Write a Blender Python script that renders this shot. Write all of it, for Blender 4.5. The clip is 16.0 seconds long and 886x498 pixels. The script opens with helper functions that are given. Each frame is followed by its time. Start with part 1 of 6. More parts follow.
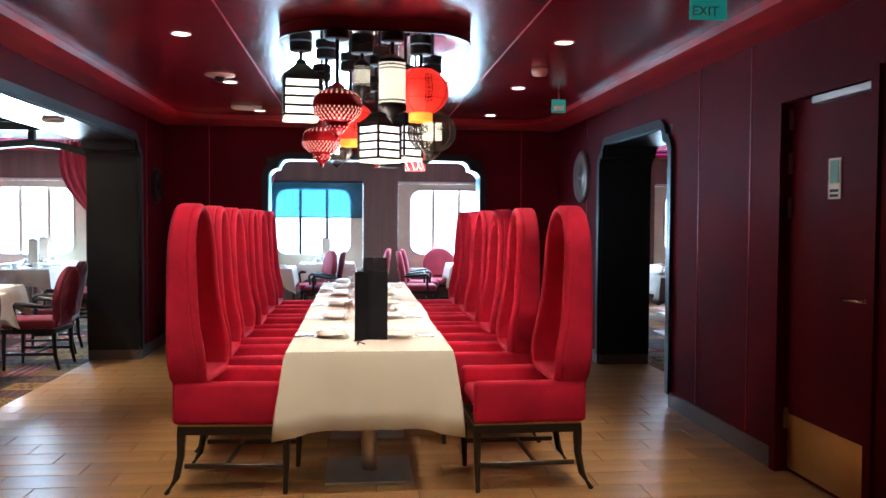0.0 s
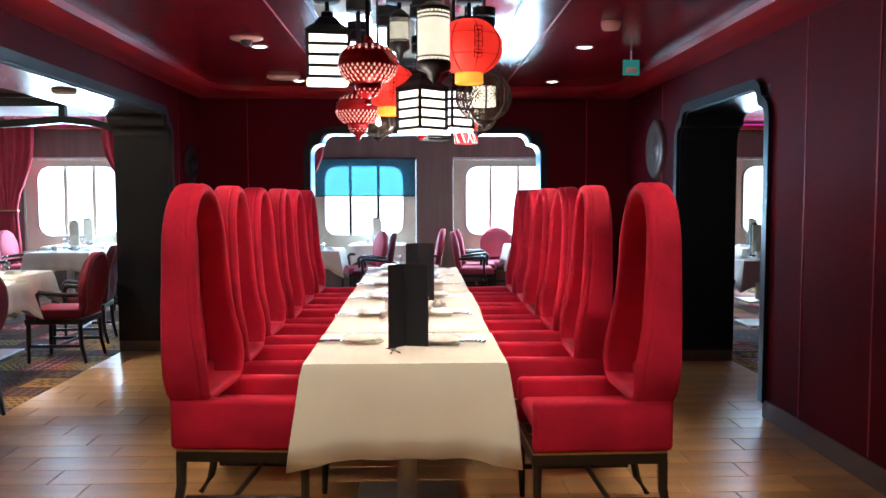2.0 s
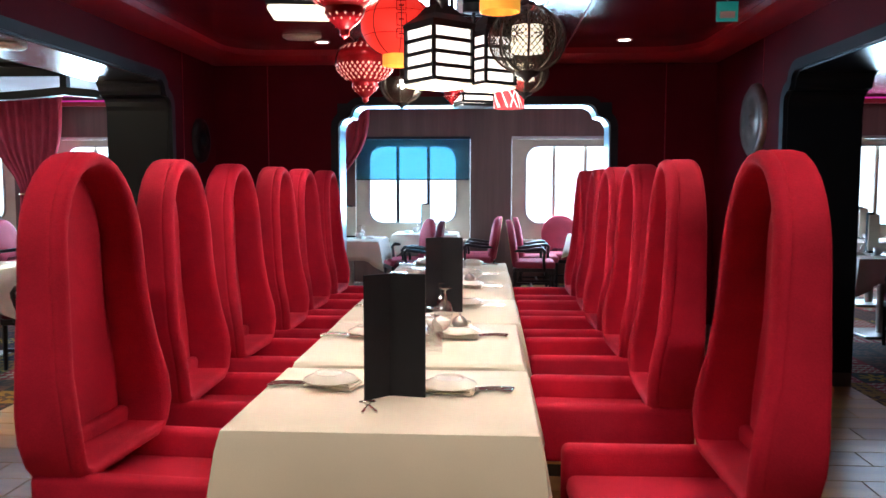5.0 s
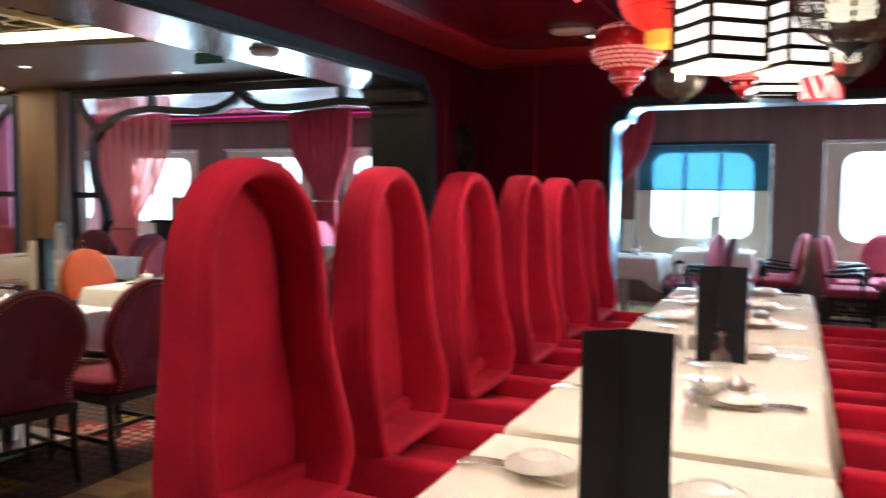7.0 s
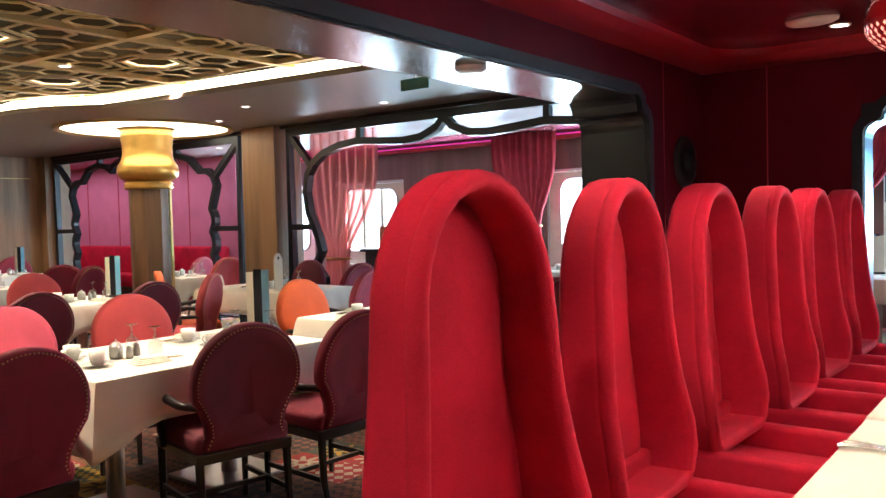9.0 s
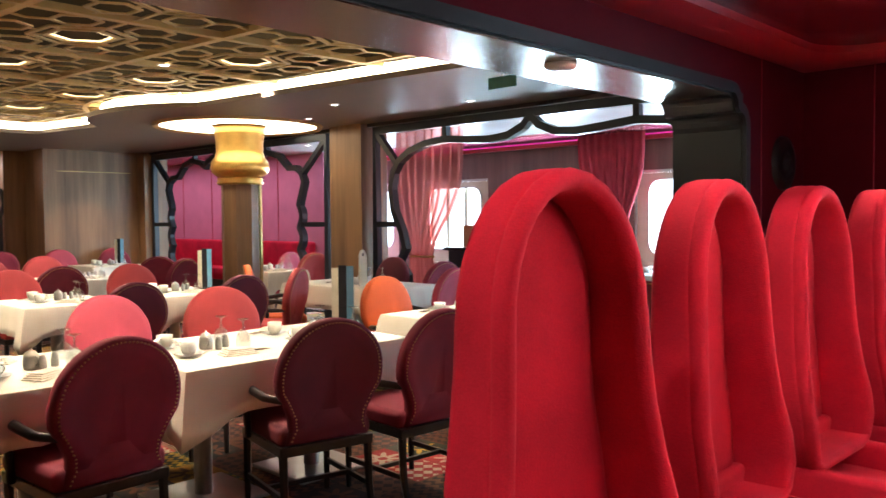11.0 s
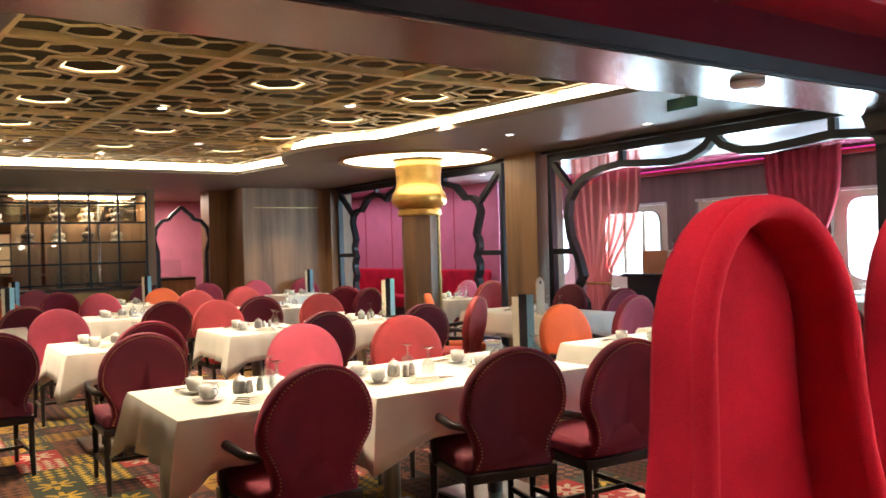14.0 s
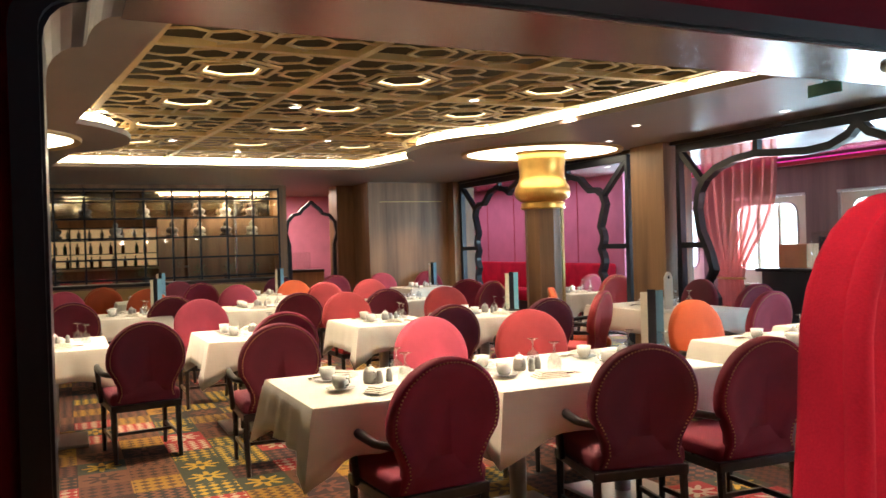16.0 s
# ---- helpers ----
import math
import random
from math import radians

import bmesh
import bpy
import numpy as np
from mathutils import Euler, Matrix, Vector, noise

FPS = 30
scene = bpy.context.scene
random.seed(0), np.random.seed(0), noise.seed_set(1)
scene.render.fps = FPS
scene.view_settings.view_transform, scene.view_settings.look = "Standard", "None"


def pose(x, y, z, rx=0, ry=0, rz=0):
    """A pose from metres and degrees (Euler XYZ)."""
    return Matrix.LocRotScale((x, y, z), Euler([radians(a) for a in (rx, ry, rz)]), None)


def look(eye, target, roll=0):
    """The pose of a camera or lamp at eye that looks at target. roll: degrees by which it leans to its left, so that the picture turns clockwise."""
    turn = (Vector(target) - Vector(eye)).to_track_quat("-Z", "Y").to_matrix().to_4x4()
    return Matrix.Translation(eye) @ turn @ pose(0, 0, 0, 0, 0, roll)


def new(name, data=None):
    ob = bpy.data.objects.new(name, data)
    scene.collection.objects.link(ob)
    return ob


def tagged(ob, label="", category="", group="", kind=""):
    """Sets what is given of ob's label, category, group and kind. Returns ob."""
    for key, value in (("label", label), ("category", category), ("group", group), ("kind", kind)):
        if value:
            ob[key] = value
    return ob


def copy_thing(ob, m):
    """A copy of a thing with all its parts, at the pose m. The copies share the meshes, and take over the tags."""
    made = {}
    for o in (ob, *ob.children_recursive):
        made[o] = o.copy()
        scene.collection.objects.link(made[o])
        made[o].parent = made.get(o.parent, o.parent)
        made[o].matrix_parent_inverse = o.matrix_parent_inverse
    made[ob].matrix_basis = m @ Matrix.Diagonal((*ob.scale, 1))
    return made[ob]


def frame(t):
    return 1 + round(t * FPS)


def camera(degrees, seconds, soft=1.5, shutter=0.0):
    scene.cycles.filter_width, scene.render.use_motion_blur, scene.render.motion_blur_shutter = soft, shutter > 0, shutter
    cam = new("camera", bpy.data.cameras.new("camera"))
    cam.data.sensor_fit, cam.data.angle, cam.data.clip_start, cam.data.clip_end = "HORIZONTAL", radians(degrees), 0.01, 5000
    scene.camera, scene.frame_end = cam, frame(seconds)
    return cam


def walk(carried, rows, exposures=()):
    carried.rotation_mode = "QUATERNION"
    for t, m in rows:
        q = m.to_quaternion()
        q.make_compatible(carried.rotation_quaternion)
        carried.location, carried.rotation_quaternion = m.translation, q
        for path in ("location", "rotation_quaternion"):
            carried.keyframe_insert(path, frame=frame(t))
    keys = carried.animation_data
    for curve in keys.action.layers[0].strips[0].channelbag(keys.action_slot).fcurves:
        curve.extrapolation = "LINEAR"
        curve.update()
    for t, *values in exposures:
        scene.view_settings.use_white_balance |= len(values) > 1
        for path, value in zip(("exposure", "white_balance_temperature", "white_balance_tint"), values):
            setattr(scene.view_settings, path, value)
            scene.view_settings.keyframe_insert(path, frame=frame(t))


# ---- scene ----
cam = camera(57.7, 16.0, shutter=0.5)
PATH = [
    (0, (-0.044, 0.225, 1.431), (0.166, 2.212, 1.359), 0.3),
    (0.5, (0.014, 0.430, 1.440), (0.183, 2.421, 1.344), 0.6),
    (1, (0.048, 0.630, 1.451), (0.164, 2.623, 1.344), 0.7),
    (1.5, (0.072, 0.822, 1.449), (0.152, 2.816, 1.325), 0.7),
    (2, (0.079, 1.019, 1.453), (0.139, 3.014, 1.323), -0.1),
    (2.5, (0.099, 1.226, 1.438), (0.138, 3.220, 1.289), -0.6),
    (3, (0.110, 1.443, 1.452), (0.132, 3.438, 1.306), -0.3),
    (5.5, (0.368, 2.492, 1.418), (0.190, 4.477, 1.251), 0.2),
    (6, (0.392, 2.672, 1.428), (0.129, 4.649, 1.279), 0.2),
    (6.5, (0.386, 2.801, 1.425), (-0.053, 4.745, 1.261), -0.6),
    (7, (0.345, 3.019, 1.437), (-0.458, 4.845, 1.290), 0.5),
    (7.5, (0.299, 3.107, 1.436), (-0.791, 4.780, 1.315), 0.7),
    (8, (0.205, 3.198, 1.423), (-0.970, 4.814, 1.326), -0.8),
    (10.5, (0.058, 3.335, 1.412), (-1.266, 4.832, 1.330), -0.2),
    (11, (0.057, 3.328, 1.414), (-1.328, 4.769, 1.336), -0.5),
    (11.5, (0.056, 3.321, 1.417), (-1.381, 4.710, 1.345), -1.1),
    (12, (0.055, 3.314, 1.419), (-1.434, 4.648, 1.361), -0.8),
    (12.5, (0.054, 3.307, 1.421), (-1.489, 4.578, 1.379), -0.8),
    (13, (0.053, 3.300, 1.424), (-1.537, 4.513, 1.396), -1.1),
    (13.5, (0.051, 3.292, 1.426), (-1.575, 4.456, 1.410), -1.3),
    (14, (0.050, 3.285, 1.429), (-1.610, 4.400, 1.425), -1.7),
    (14.5, (0.049, 3.278, 1.431), (-1.647, 4.337, 1.435), -2.0),
    (15, (0.048, 3.271, 1.433), (-1.690, 4.260, 1.435), -2.0),
    (15.5, (0.047, 3.264, 1.436), (-1.732, 4.178, 1.430), -1.8),
    (16, (0.046, 3.257, 1.438), (-1.762, 4.111, 1.425), -1.7),
]
walk(cam, [(t, look(eye, target, roll)) for t, eye, target, roll in PATH], [(0, 0.28, 5750, 10), (2.5, 0.11, 5750, 10), (5.5, -0.12, 5700, 10), (6.5, -0.05, 5750, 10), (7.4, -0.2, 5900, 10), (8.0, 0.08, 6000, 10), (8.6, 0.26, 6150, 10), (16, 0.30, 6350, 10)])

# ---- light ----
world = bpy.data.worlds.new("sky")
scene.world = world
world.use_nodes = True
wn = world.node_tree.nodes
sky = wn.new("ShaderNodeTexSky")
sky.sky_type = 'NISHITA'
sky.sun_disc = False
sky.sun_elevation = radians(50)
sky.sun_rotation = radians(200)
world.node_tree.links.new(sky.outputs[0], wn["Background"].inputs[0])
wn["Background"].inputs[1].default_value = 0.12


def area_lamp(name, m, w, h, watts, colour):
    d = bpy.data.lights.new(name, 'AREA')
    d.shape, d.size, d.size_y, d.energy, d.color = 'RECTANGLE', w, h, watts, colour
    ob = new(name, d)
    ob.matrix_world = m
    return ob


def spot_lamp(name, x, y, z, watts, colour, angle=95, radius=0.05, tip=0.0, lean=0.0):
    d = bpy.data.lights.new(name, 'SPOT')
    d.energy, d.color, d.spot_size, d.spot_blend, d.shadow_soft_size = watts, colour, radians(angle), 0.7, radius
    ob = new(name, d)
    ob.matrix_world = pose(x, y, z, tip, lean, 0)
    return ob


WARM = (1.0, 0.80, 0.56)
WIN_X = [-0.78 + 2.22 * k for k in range(-7, 4)]
for wx in WIN_X:
    area_lamp("window_daylight", pose(wx, 13.78, 1.4, -90, 0, 0), 1.2, 1.1, 150, (0.56, 0.83, 1.0))
for sx, sy in ((-1.16, 5.49), (1.30, 5.43), (-1.13, 7.28), (1.36, 7.26), (-1.1, 9.1), (1.42, 9.12), (-1.12, 3.88), (1.31, 3.88), (-1.12, 2.13), (1.31, 2.13)):
    spot_lamp("downlight_beam", sx, sy, 2.56, 66, (1.0, 0.80, 0.56), 74, 0.03, 0 if sy > 4 else 16 if sy > 3 else 34, (-17 if sx < 0 else 17))
for sx, sy in ((-4.0, 4.6), (-3.9, 5.9), (-5.9, 4.4), (-6.7, 5.9), (-6.9, 3.5), (-8.8, 5.2), (-8.9, 3.2), (-6.3, 7.6), (-10.4, 6.6), (-12.4, 8.8), (-12.2, 5.0), (-3.6, 7.6), (-9.4, 8.9)):
    spot_lamp("spotlight_beam", sx, sy, 2.66 if sx > -11 and sy < 7.9 else 2.53, 265 if sx > -11 and sy < 7.9 else 95, WARM, 84 if sx > -4.1 else 100)

# ---- materials ----


def mat(name, colour, rough=0.6, metal=0.0, vary=0.15, scale=6.0, fine=90.0, bump=0.1, coat=0.0, second=None, sheen=0.0, stretch=(1, 1, 1), island=0.0, spec=0.5):
    m = bpy.data.materials.new(name)
    m.use_nodes = True
    nt = m.node_tree
    b = nt.nodes["Principled BSDF"]
    b.inputs["Roughness"].default_value, b.inputs["Metallic"].default_value = rough, metal
    b.inputs["Specular IOR Level"].default_value = spec
    b.inputs["Coat Weight"].default_value = coat
    if sheen:
        b.inputs["Sheen Weight"].default_value = sheen
        b.inputs["Sheen Roughness"].default_value = 0.35
        b.inputs["Sheen Tint"].default_value = (*[min(1, c * 2.5 + 0.05) for c in colour], 1)
    tc = nt.nodes.new("ShaderNodeTexCoord")
    mp = nt.nodes.new("ShaderNodeMapping")
    mp.inputs["Scale"].default_value = stretch
    nt.links.new(tc.outputs["Object"], mp.inputs[0])
    big, small = nt.nodes.new("ShaderNodeTexNoise"), nt.nodes.new("ShaderNodeTexNoise")
    for n, sc in ((big, scale), (small, fine)):
        n.inputs["Scale"].default_value, n.inputs["Detail"].default_value = sc, 4
        nt.links.new(mp.outputs[0], n.inputs[0])
    add = nt.nodes.new("ShaderNodeMath")
    add.operation = 'MULTIPLY_ADD'
    add.inputs[1].default_value, = (0.35,)
    nt.links.new(small.outputs[0], add.inputs[0])
    nt.links.new(big.outputs[0], add.inputs[2])
    ramp = nt.nodes.new("ShaderNodeValToRGB")
    lo = [c * (1 - vary) for c in colour]
    hi = second or [min(1, c * (1 + vary)) for c in colour]
    ramp.color_ramp.elements[0].position, ramp.color_ramp.elements[1].position = 0.4, 0.95
    ramp.color_ramp.elements[0].color, ramp.color_ramp.elements[1].color = (*lo, 1), (*hi, 1)
    nt.links.new(add.outputs[0], ramp.inputs[0])
    last = ramp.outputs[0]
    if island:
        info = nt.nodes.new("ShaderNodeObjectInfo")
        hsv = nt.nodes.new("ShaderNodeHueSaturation")
        mr = nt.nodes.new("ShaderNodeMapRange")
        mr.inputs[3].default_value, mr.inputs[4].default_value = 1 - island, 1 + island
        nt.links.new(info.outputs["Random"], mr.inputs[0])
        nt.links.new(mr.outputs[0], hsv.inputs["Value"])
        nt.links.new(last, hsv.inputs["Color"])
        last = hsv.outputs[0]
    nt.links.new(last, b.inputs["Base Color"])
    rr = nt.nodes.new("ShaderNodeMapRange")
    rr.inputs[3].default_value, rr.inputs[4].default_value = max(0.02, rough - 0.045), min(1, rough + 0.045)
    nt.links.new(big.outputs[0], rr.inputs[0])
    nt.links.new(rr.outputs[0], b.inputs["Roughness"])
    if bump:
        bp = nt.nodes.new("ShaderNodeBump")
        bp.inputs["Strength"].default_value, bp.inputs["Distance"].default_value = bump, 0.01
        nt.links.new(small.outputs[0], bp.inputs["Height"])
        nt.links.new(bp.outputs[0], b.inputs["Normal"])
    return m


def glow(name, colour, strength):
    m = bpy.data.materials.new(name)
    m.use_nodes = True
    b = m.node_tree.nodes["Principled BSDF"]
    b.inputs["Base Color"].default_value = (*colour, 1)
    b.inputs["Emission Color"].default_value = (*colour, 1)
    b.inputs["Emission Strength"].default_value = strength
    return m


def see_through(name, colour, share, rough=0.05):
    m = bpy.data.materials.new(name)
    m.use_nodes = True
    nt = m.node_tree
    b = nt.nodes["Principled BSDF"]
    b.inputs["Base Color"].default_value = (*colour, 1)
    b.inputs["Roughness"].default_value = rough
    tr = nt.nodes.new("ShaderNodeBsdfTransparent")
    tr.inputs[0].default_value = (*[min(1, 0.1 + 1.6 * c) for c in colour], 1)
    mix = nt.nodes.new("ShaderNodeMixShader")
    mix.inputs[0].default_value = share
    nt.links.new(tr.outputs[0], mix.inputs[1])
    nt.links.new(b.outputs[0], mix.inputs[2])
    nt.links.new(mix.outputs[0], nt.nodes["Material Output"].inputs[0])
    return m


def carpet_material():
    m = bpy.data.materials.new("carpet")
    m.use_nodes = True
    nt = m.node_tree
    N, L = nt.nodes.new, nt.links.new
    b = nt.nodes["Principled BSDF"]
    b.inputs["Roughness"].default_value = 0.95
    tc = N("ShaderNodeTexCoord")

    def cell(size):
        sc = N("ShaderNodeVectorMath")
        sc.operation = 'SCALE'
        sc.inputs["Scale"].default_value = 1 / size
        L(tc.outputs["Object"], sc.inputs[0])
        fl = N("ShaderNodeVectorMath")
        fl.operation = 'FLOOR'
        L(sc.outputs[0], fl.inputs[0])
        wh = N("ShaderNodeTexWhiteNoise")
        wh.noise_dimensions = '2D'
        L(fl.outputs[0], wh.inputs["Vector"])
        return wh, sc

    def ramp(stops, src):
        r = N("ShaderNodeValToRGB")
        r.color_ramp.interpolation = 'CONSTANT'
        for i, (p, c) in enumerate(stops):
            e = r.color_ramp.elements[i] if i < 2 else r.color_ramp.elements.new(p)
            e.position, e.color = p, (*c, 1)
        L(src, r.inputs[0])
        return r
    wh, sc = cell(0.30)
    ground = ramp([(0, (0.04, 0.014, 0.012)), (0.2, (0.40, 0.21, 0.02)), (0.36, (0.15, 0.05, 0.025)), (0.52, (0.05, 0.06, 0.04)), (0.68, (0.42, 0.03, 0.03)), (0.8, (0.20, 0.075, 0.035)), (0.9, (0.025, 0.018, 0.018))], wh.outputs[0])
    motif = ramp([(0, (0.16, 0.05, 0.03)), (0.2, (0.12, 0.06, 0.02)), (0.36, (0.05, 0.02, 0.012)), (0.52, (0.55, 0.34, 0.03)), (0.68, (0.62, 0.50, 0.36)), (0.8, (0.06, 0.025, 0.015)), (0.9, (0.22, 0.08, 0.04))], wh.outputs[0])
    frac = N("ShaderNodeVectorMath")
    frac.operation = 'FRACTION'
    L(sc.outputs[0], frac.inputs[0])

    def op(kind, a, b=None):
        n = N("ShaderNodeMath")
        n.operation = kind
        for k, v in enumerate((a, b)):
            if v is None:
                continue
            if isinstance(v, (int, float)):
                n.inputs[k].default_value = v
            else:
                L(v, n.inputs[k])
        return n.outputs[0]
    sep = N("ShaderNodeSeparateXYZ")
    L(frac.outputs[0], sep.inputs[0])
    u, v = op('SUBTRACT', sep.outputs[0], 0.5), op('SUBTRACT', sep.outputs[1], 0.5)
    radius = op('SQRT', op('ADD', op('MULTIPLY', u, u), op('MULTIPLY', v, v)))
    petals = op('ADD', op('MULTIPLY', op('COSINE', op('MULTIPLY', op('ARCTAN2', u, v), 8.0)), 0.13), 0.29)
    flower = op('MULTIPLY', op('LESS_THAN', radius, petals), op('GREATER_THAN', radius, 0.1))
    vo = N("ShaderNodeTexVoronoi")
    vo.inputs["Scale"].default_value, vo.inputs["Randomness"].default_value = 4.0, 0.0
    vo.distance = 'MANHATTAN'
    L(frac.outputs[0], vo.inputs["Vector"])
    diamonds = op('LESS_THAN', vo.outputs["Distance"], 0.45)
    zig = op('GREATER_THAN', op('FRACT', op('ADD', op('MULTIPLY', sep.outputs[1], 4.0), op('PINGPONG', op('MULTIPLY', sep.outputs[0], 5.0), 0.5))), 0.55)
    pick = N("ShaderNodeSeparateColor")
    L(wh.outputs["Color"], pick.inputs[0])
    chosen = op('ADD', op('MULTIPLY', flower, op('LESS_THAN', pick.outputs[1], 0.36)), op('ADD', op('MULTIPLY', diamonds, op('GREATER_THAN', pick.outputs[1], 0.68)), op('MULTIPLY', zig, op('MULTIPLY', op('GREATER_THAN', pick.outputs[1], 0.36), op('LESS_THAN', pick.outputs[1], 0.68)))))
    edge = op('MULTIPLY', op('LESS_THAN', op('ABSOLUTE', u), 0.47), op('LESS_THAN', op('ABSOLUTE', v), 0.47))
    gt = op('MULTIPLY', chosen, edge)
    mx = N("ShaderNodeMix")
    mx.data_type = 'RGBA'
    L(gt, mx.inputs[0])
    L(ground.outputs[0], mx.inputs[6])
    L(motif.outputs[0], mx.inputs[7])
    no = N("ShaderNodeTexNoise")
    no.inputs["Scale"].default_value = 260
    L(tc.outputs["Object"], no.inputs[0])
    dk = N("ShaderNodeMix")
    dk.data_type, dk.blend_type = 'RGBA', 'MULTIPLY'
    dk.inputs[0].default_value = 0.7
    L(mx.outputs[2], dk.inputs[6])
    L(no.outputs[0], dk.inputs[7])
    L(dk.outputs[2], b.inputs["Base Color"])
    bp = N("ShaderNodeBump")
    bp.inputs["Strength"].default_value = 0.5
    L(no.outputs[0], bp.inputs["Height"])
    L(bp.outputs[0], b.inputs["Normal"])
    return m


RED_WALL = mat("red_wall_panel", (0.088, 0.004, 0.011), 0.6, vary=0.16, scale=2, fine=60, bump=0.03, spec=0.05)
RED_CEIL = mat("red_ceiling_panel", (0.19, 0.011, 0.022), 0.22, vary=0.1, scale=1.5, fine=40, bump=0.02)
# paler than the ceiling red: the light on the cornice step is in the colour
RED_COVE = mat("red_cove", (0.34, 0.014, 0.027), 0.4, vary=0.08, bump=0.02)
BLACK = mat("black_lacquer", (0.010, 0.012, 0.017), 0.33, vary=0.1, bump=0.015, spec=0.35)
BRONZE = mat("brushed_bronze", (0.20, 0.13, 0.10), 0.24, metal=0.85, vary=0.08, fine=200, bump=0.02, stretch=(1, 0.05, 1))
# bronze lining with the blue of reflected window light put into its colour
LINING = mat("bronze_lining_daylit", (0.20, 0.32, 0.42), 0.3, metal=0.9, vary=0.08, bump=0.02)
STEEL = mat("brushed_steel", (0.52, 0.5, 0.47), 0.3, metal=1.0, vary=0.1, fine=200, bump=0.03)
CHROME = mat("polished_steel", (0.82, 0.80, 0.76), 0.22, metal=1.0, vary=0.05, bump=0.0)
BRASS = mat("brass", (0.60, 0.40, 0.16), 0.3, metal=0.9, vary=0.12, bump=0.03)
GOLD = mat("gold_leaf", (0.72, 0.43, 0.11), 0.33, metal=0.85, vary=0.15, scale=8, bump=0.05)
TILE = mat("oak_tile", (0.40, 0.225, 0.085), 0.3, vary=0.3, scale=3, fine=30, bump=0.04, stretch=(0.25, 2, 1), island=0.12)
GROUT = mat("grout", (0.16, 0.10, 0.05), 0.9)
BASE = mat("grey_skirting", (0.14, 0.12, 0.11), 0.5, bump=0.05)
VELVET = mat("red_velvet", (0.44, 0.009, 0.034), 0.85, vary=0.36, scale=4, fine=220, bump=0.14, sheen=0.12, spec=0.2)
DARKWOOD = mat("ebonised_wood", (0.014, 0.010, 0.009), 0.3, vary=0.3, scale=12, bump=0.05)
WALNUT = mat("walnut_panel", (0.23, 0.125, 0.06), 0.5, vary=0.45, scale=2.2, fine=14, bump=0.04, stretch=(3, 3, 0.15))
GREYWOOD = mat("grey_walnut_panel", (0.125, 0.075, 0.06), 0.45, vary=0.3, scale=2.2, fine=14, bump=0.04, stretch=(3, 3, 0.15))
LINEN = mat("white_linen", (0.80, 0.75, 0.64), 0.85, vary=0.05, scale=3, fine=300, bump=0.12, sheen=0.2)
CHINA = mat("white_china", (0.82, 0.80, 0.74), 0.15, vary=0.03, bump=0.0)
NAPKIN = mat("napkin", (0.72, 0.66, 0.55), 0.8, vary=0.1, bump=0.2)
MENU_BLACK = mat("black_leatherette", (0.014, 0.014, 0.018), 0.5, vary=0.2, fine=300, bump=0.15, spec=0.2)
PAPER = mat("cream_paper", (0.72, 0.66, 0.52), 0.7, vary=0.08, bump=0.05)
MENU_BLUE = mat("blue_card", (0.16, 0.36, 0.48), 0.5, vary=0.1)
PLASTIC = mat("white_plastic", (0.72, 0.68, 0.62), 0.4, vary=0.06, bump=0.02)
TAUPE = mat("taupe_ceiling", (0.20, 0.15, 0.11), 0.5, vary=0.12, scale=2, bump=0.03)
LATTICE = mat("gilded_lattice", (0.46, 0.30, 0.11), 0.45, metal=0.2, vary=0.15, bump=0.04)
# shade above the lattice, put into the sheet's dark colour
VOID = mat("plenum_shade", (0.045, 0.030, 0.010), 0.8, spec=0.1)
PINK = mat("pink_upholstered_wall", (0.50, 0.17, 0.26), 0.7, vary=0.12, scale=3, bump=0.12)
CREAM = mat("cream_trim", (0.55, 0.47, 0.36), 0.4, vary=0.08)
CURTAIN = mat("crimson_curtain", (0.36, 0.03, 0.05), 0.8, vary=0.2, bump=0.1)
SHEER = see_through("coral_sheer", (0.66, 0.27, 0.25), 0.42, 0.8)


def glass_material(name, least):
    m = bpy.data.materials.new(name)
    m.use_nodes = True
    nt = m.node_tree
    nt.nodes.remove(nt.nodes["Principled BSDF"])
    tr, gl, mix = nt.nodes.new("ShaderNodeBsdfTransparent"), nt.nodes.new("ShaderNodeBsdfGlossy"), nt.nodes.new("ShaderNodeMixShader")
    gl.inputs["Roughness"].default_value = 0.02
    tr.inputs[0].default_value = (0.93, 0.95, 0.95, 1)
    lw, po, ad = nt.nodes.new("ShaderNodeLayerWeight"), nt.nodes.new("ShaderNodeMath"), nt.nodes.new("ShaderNodeMath")
    po.operation, ad.operation = 'POWER', 'MULTIPLY_ADD'
    po.inputs[1].default_value = 4.0
    ad.inputs[1].default_value, ad.inputs[2].default_value = 0.85 - least, 0.035 + least
    nt.links.new(lw.outputs["Facing"], po.inputs[0])
    nt.links.new(po.outputs[0], ad.inputs[0])
    nt.links.new(ad.outputs[0], mix.inputs[0])
    nt.links.new(tr.outputs[0], mix.inputs[1])
    nt.links.new(gl.outputs[0], mix.inputs[2])
    nt.links.new(mix.outputs[0], nt.nodes["Material Output"].inputs[0])
    return m


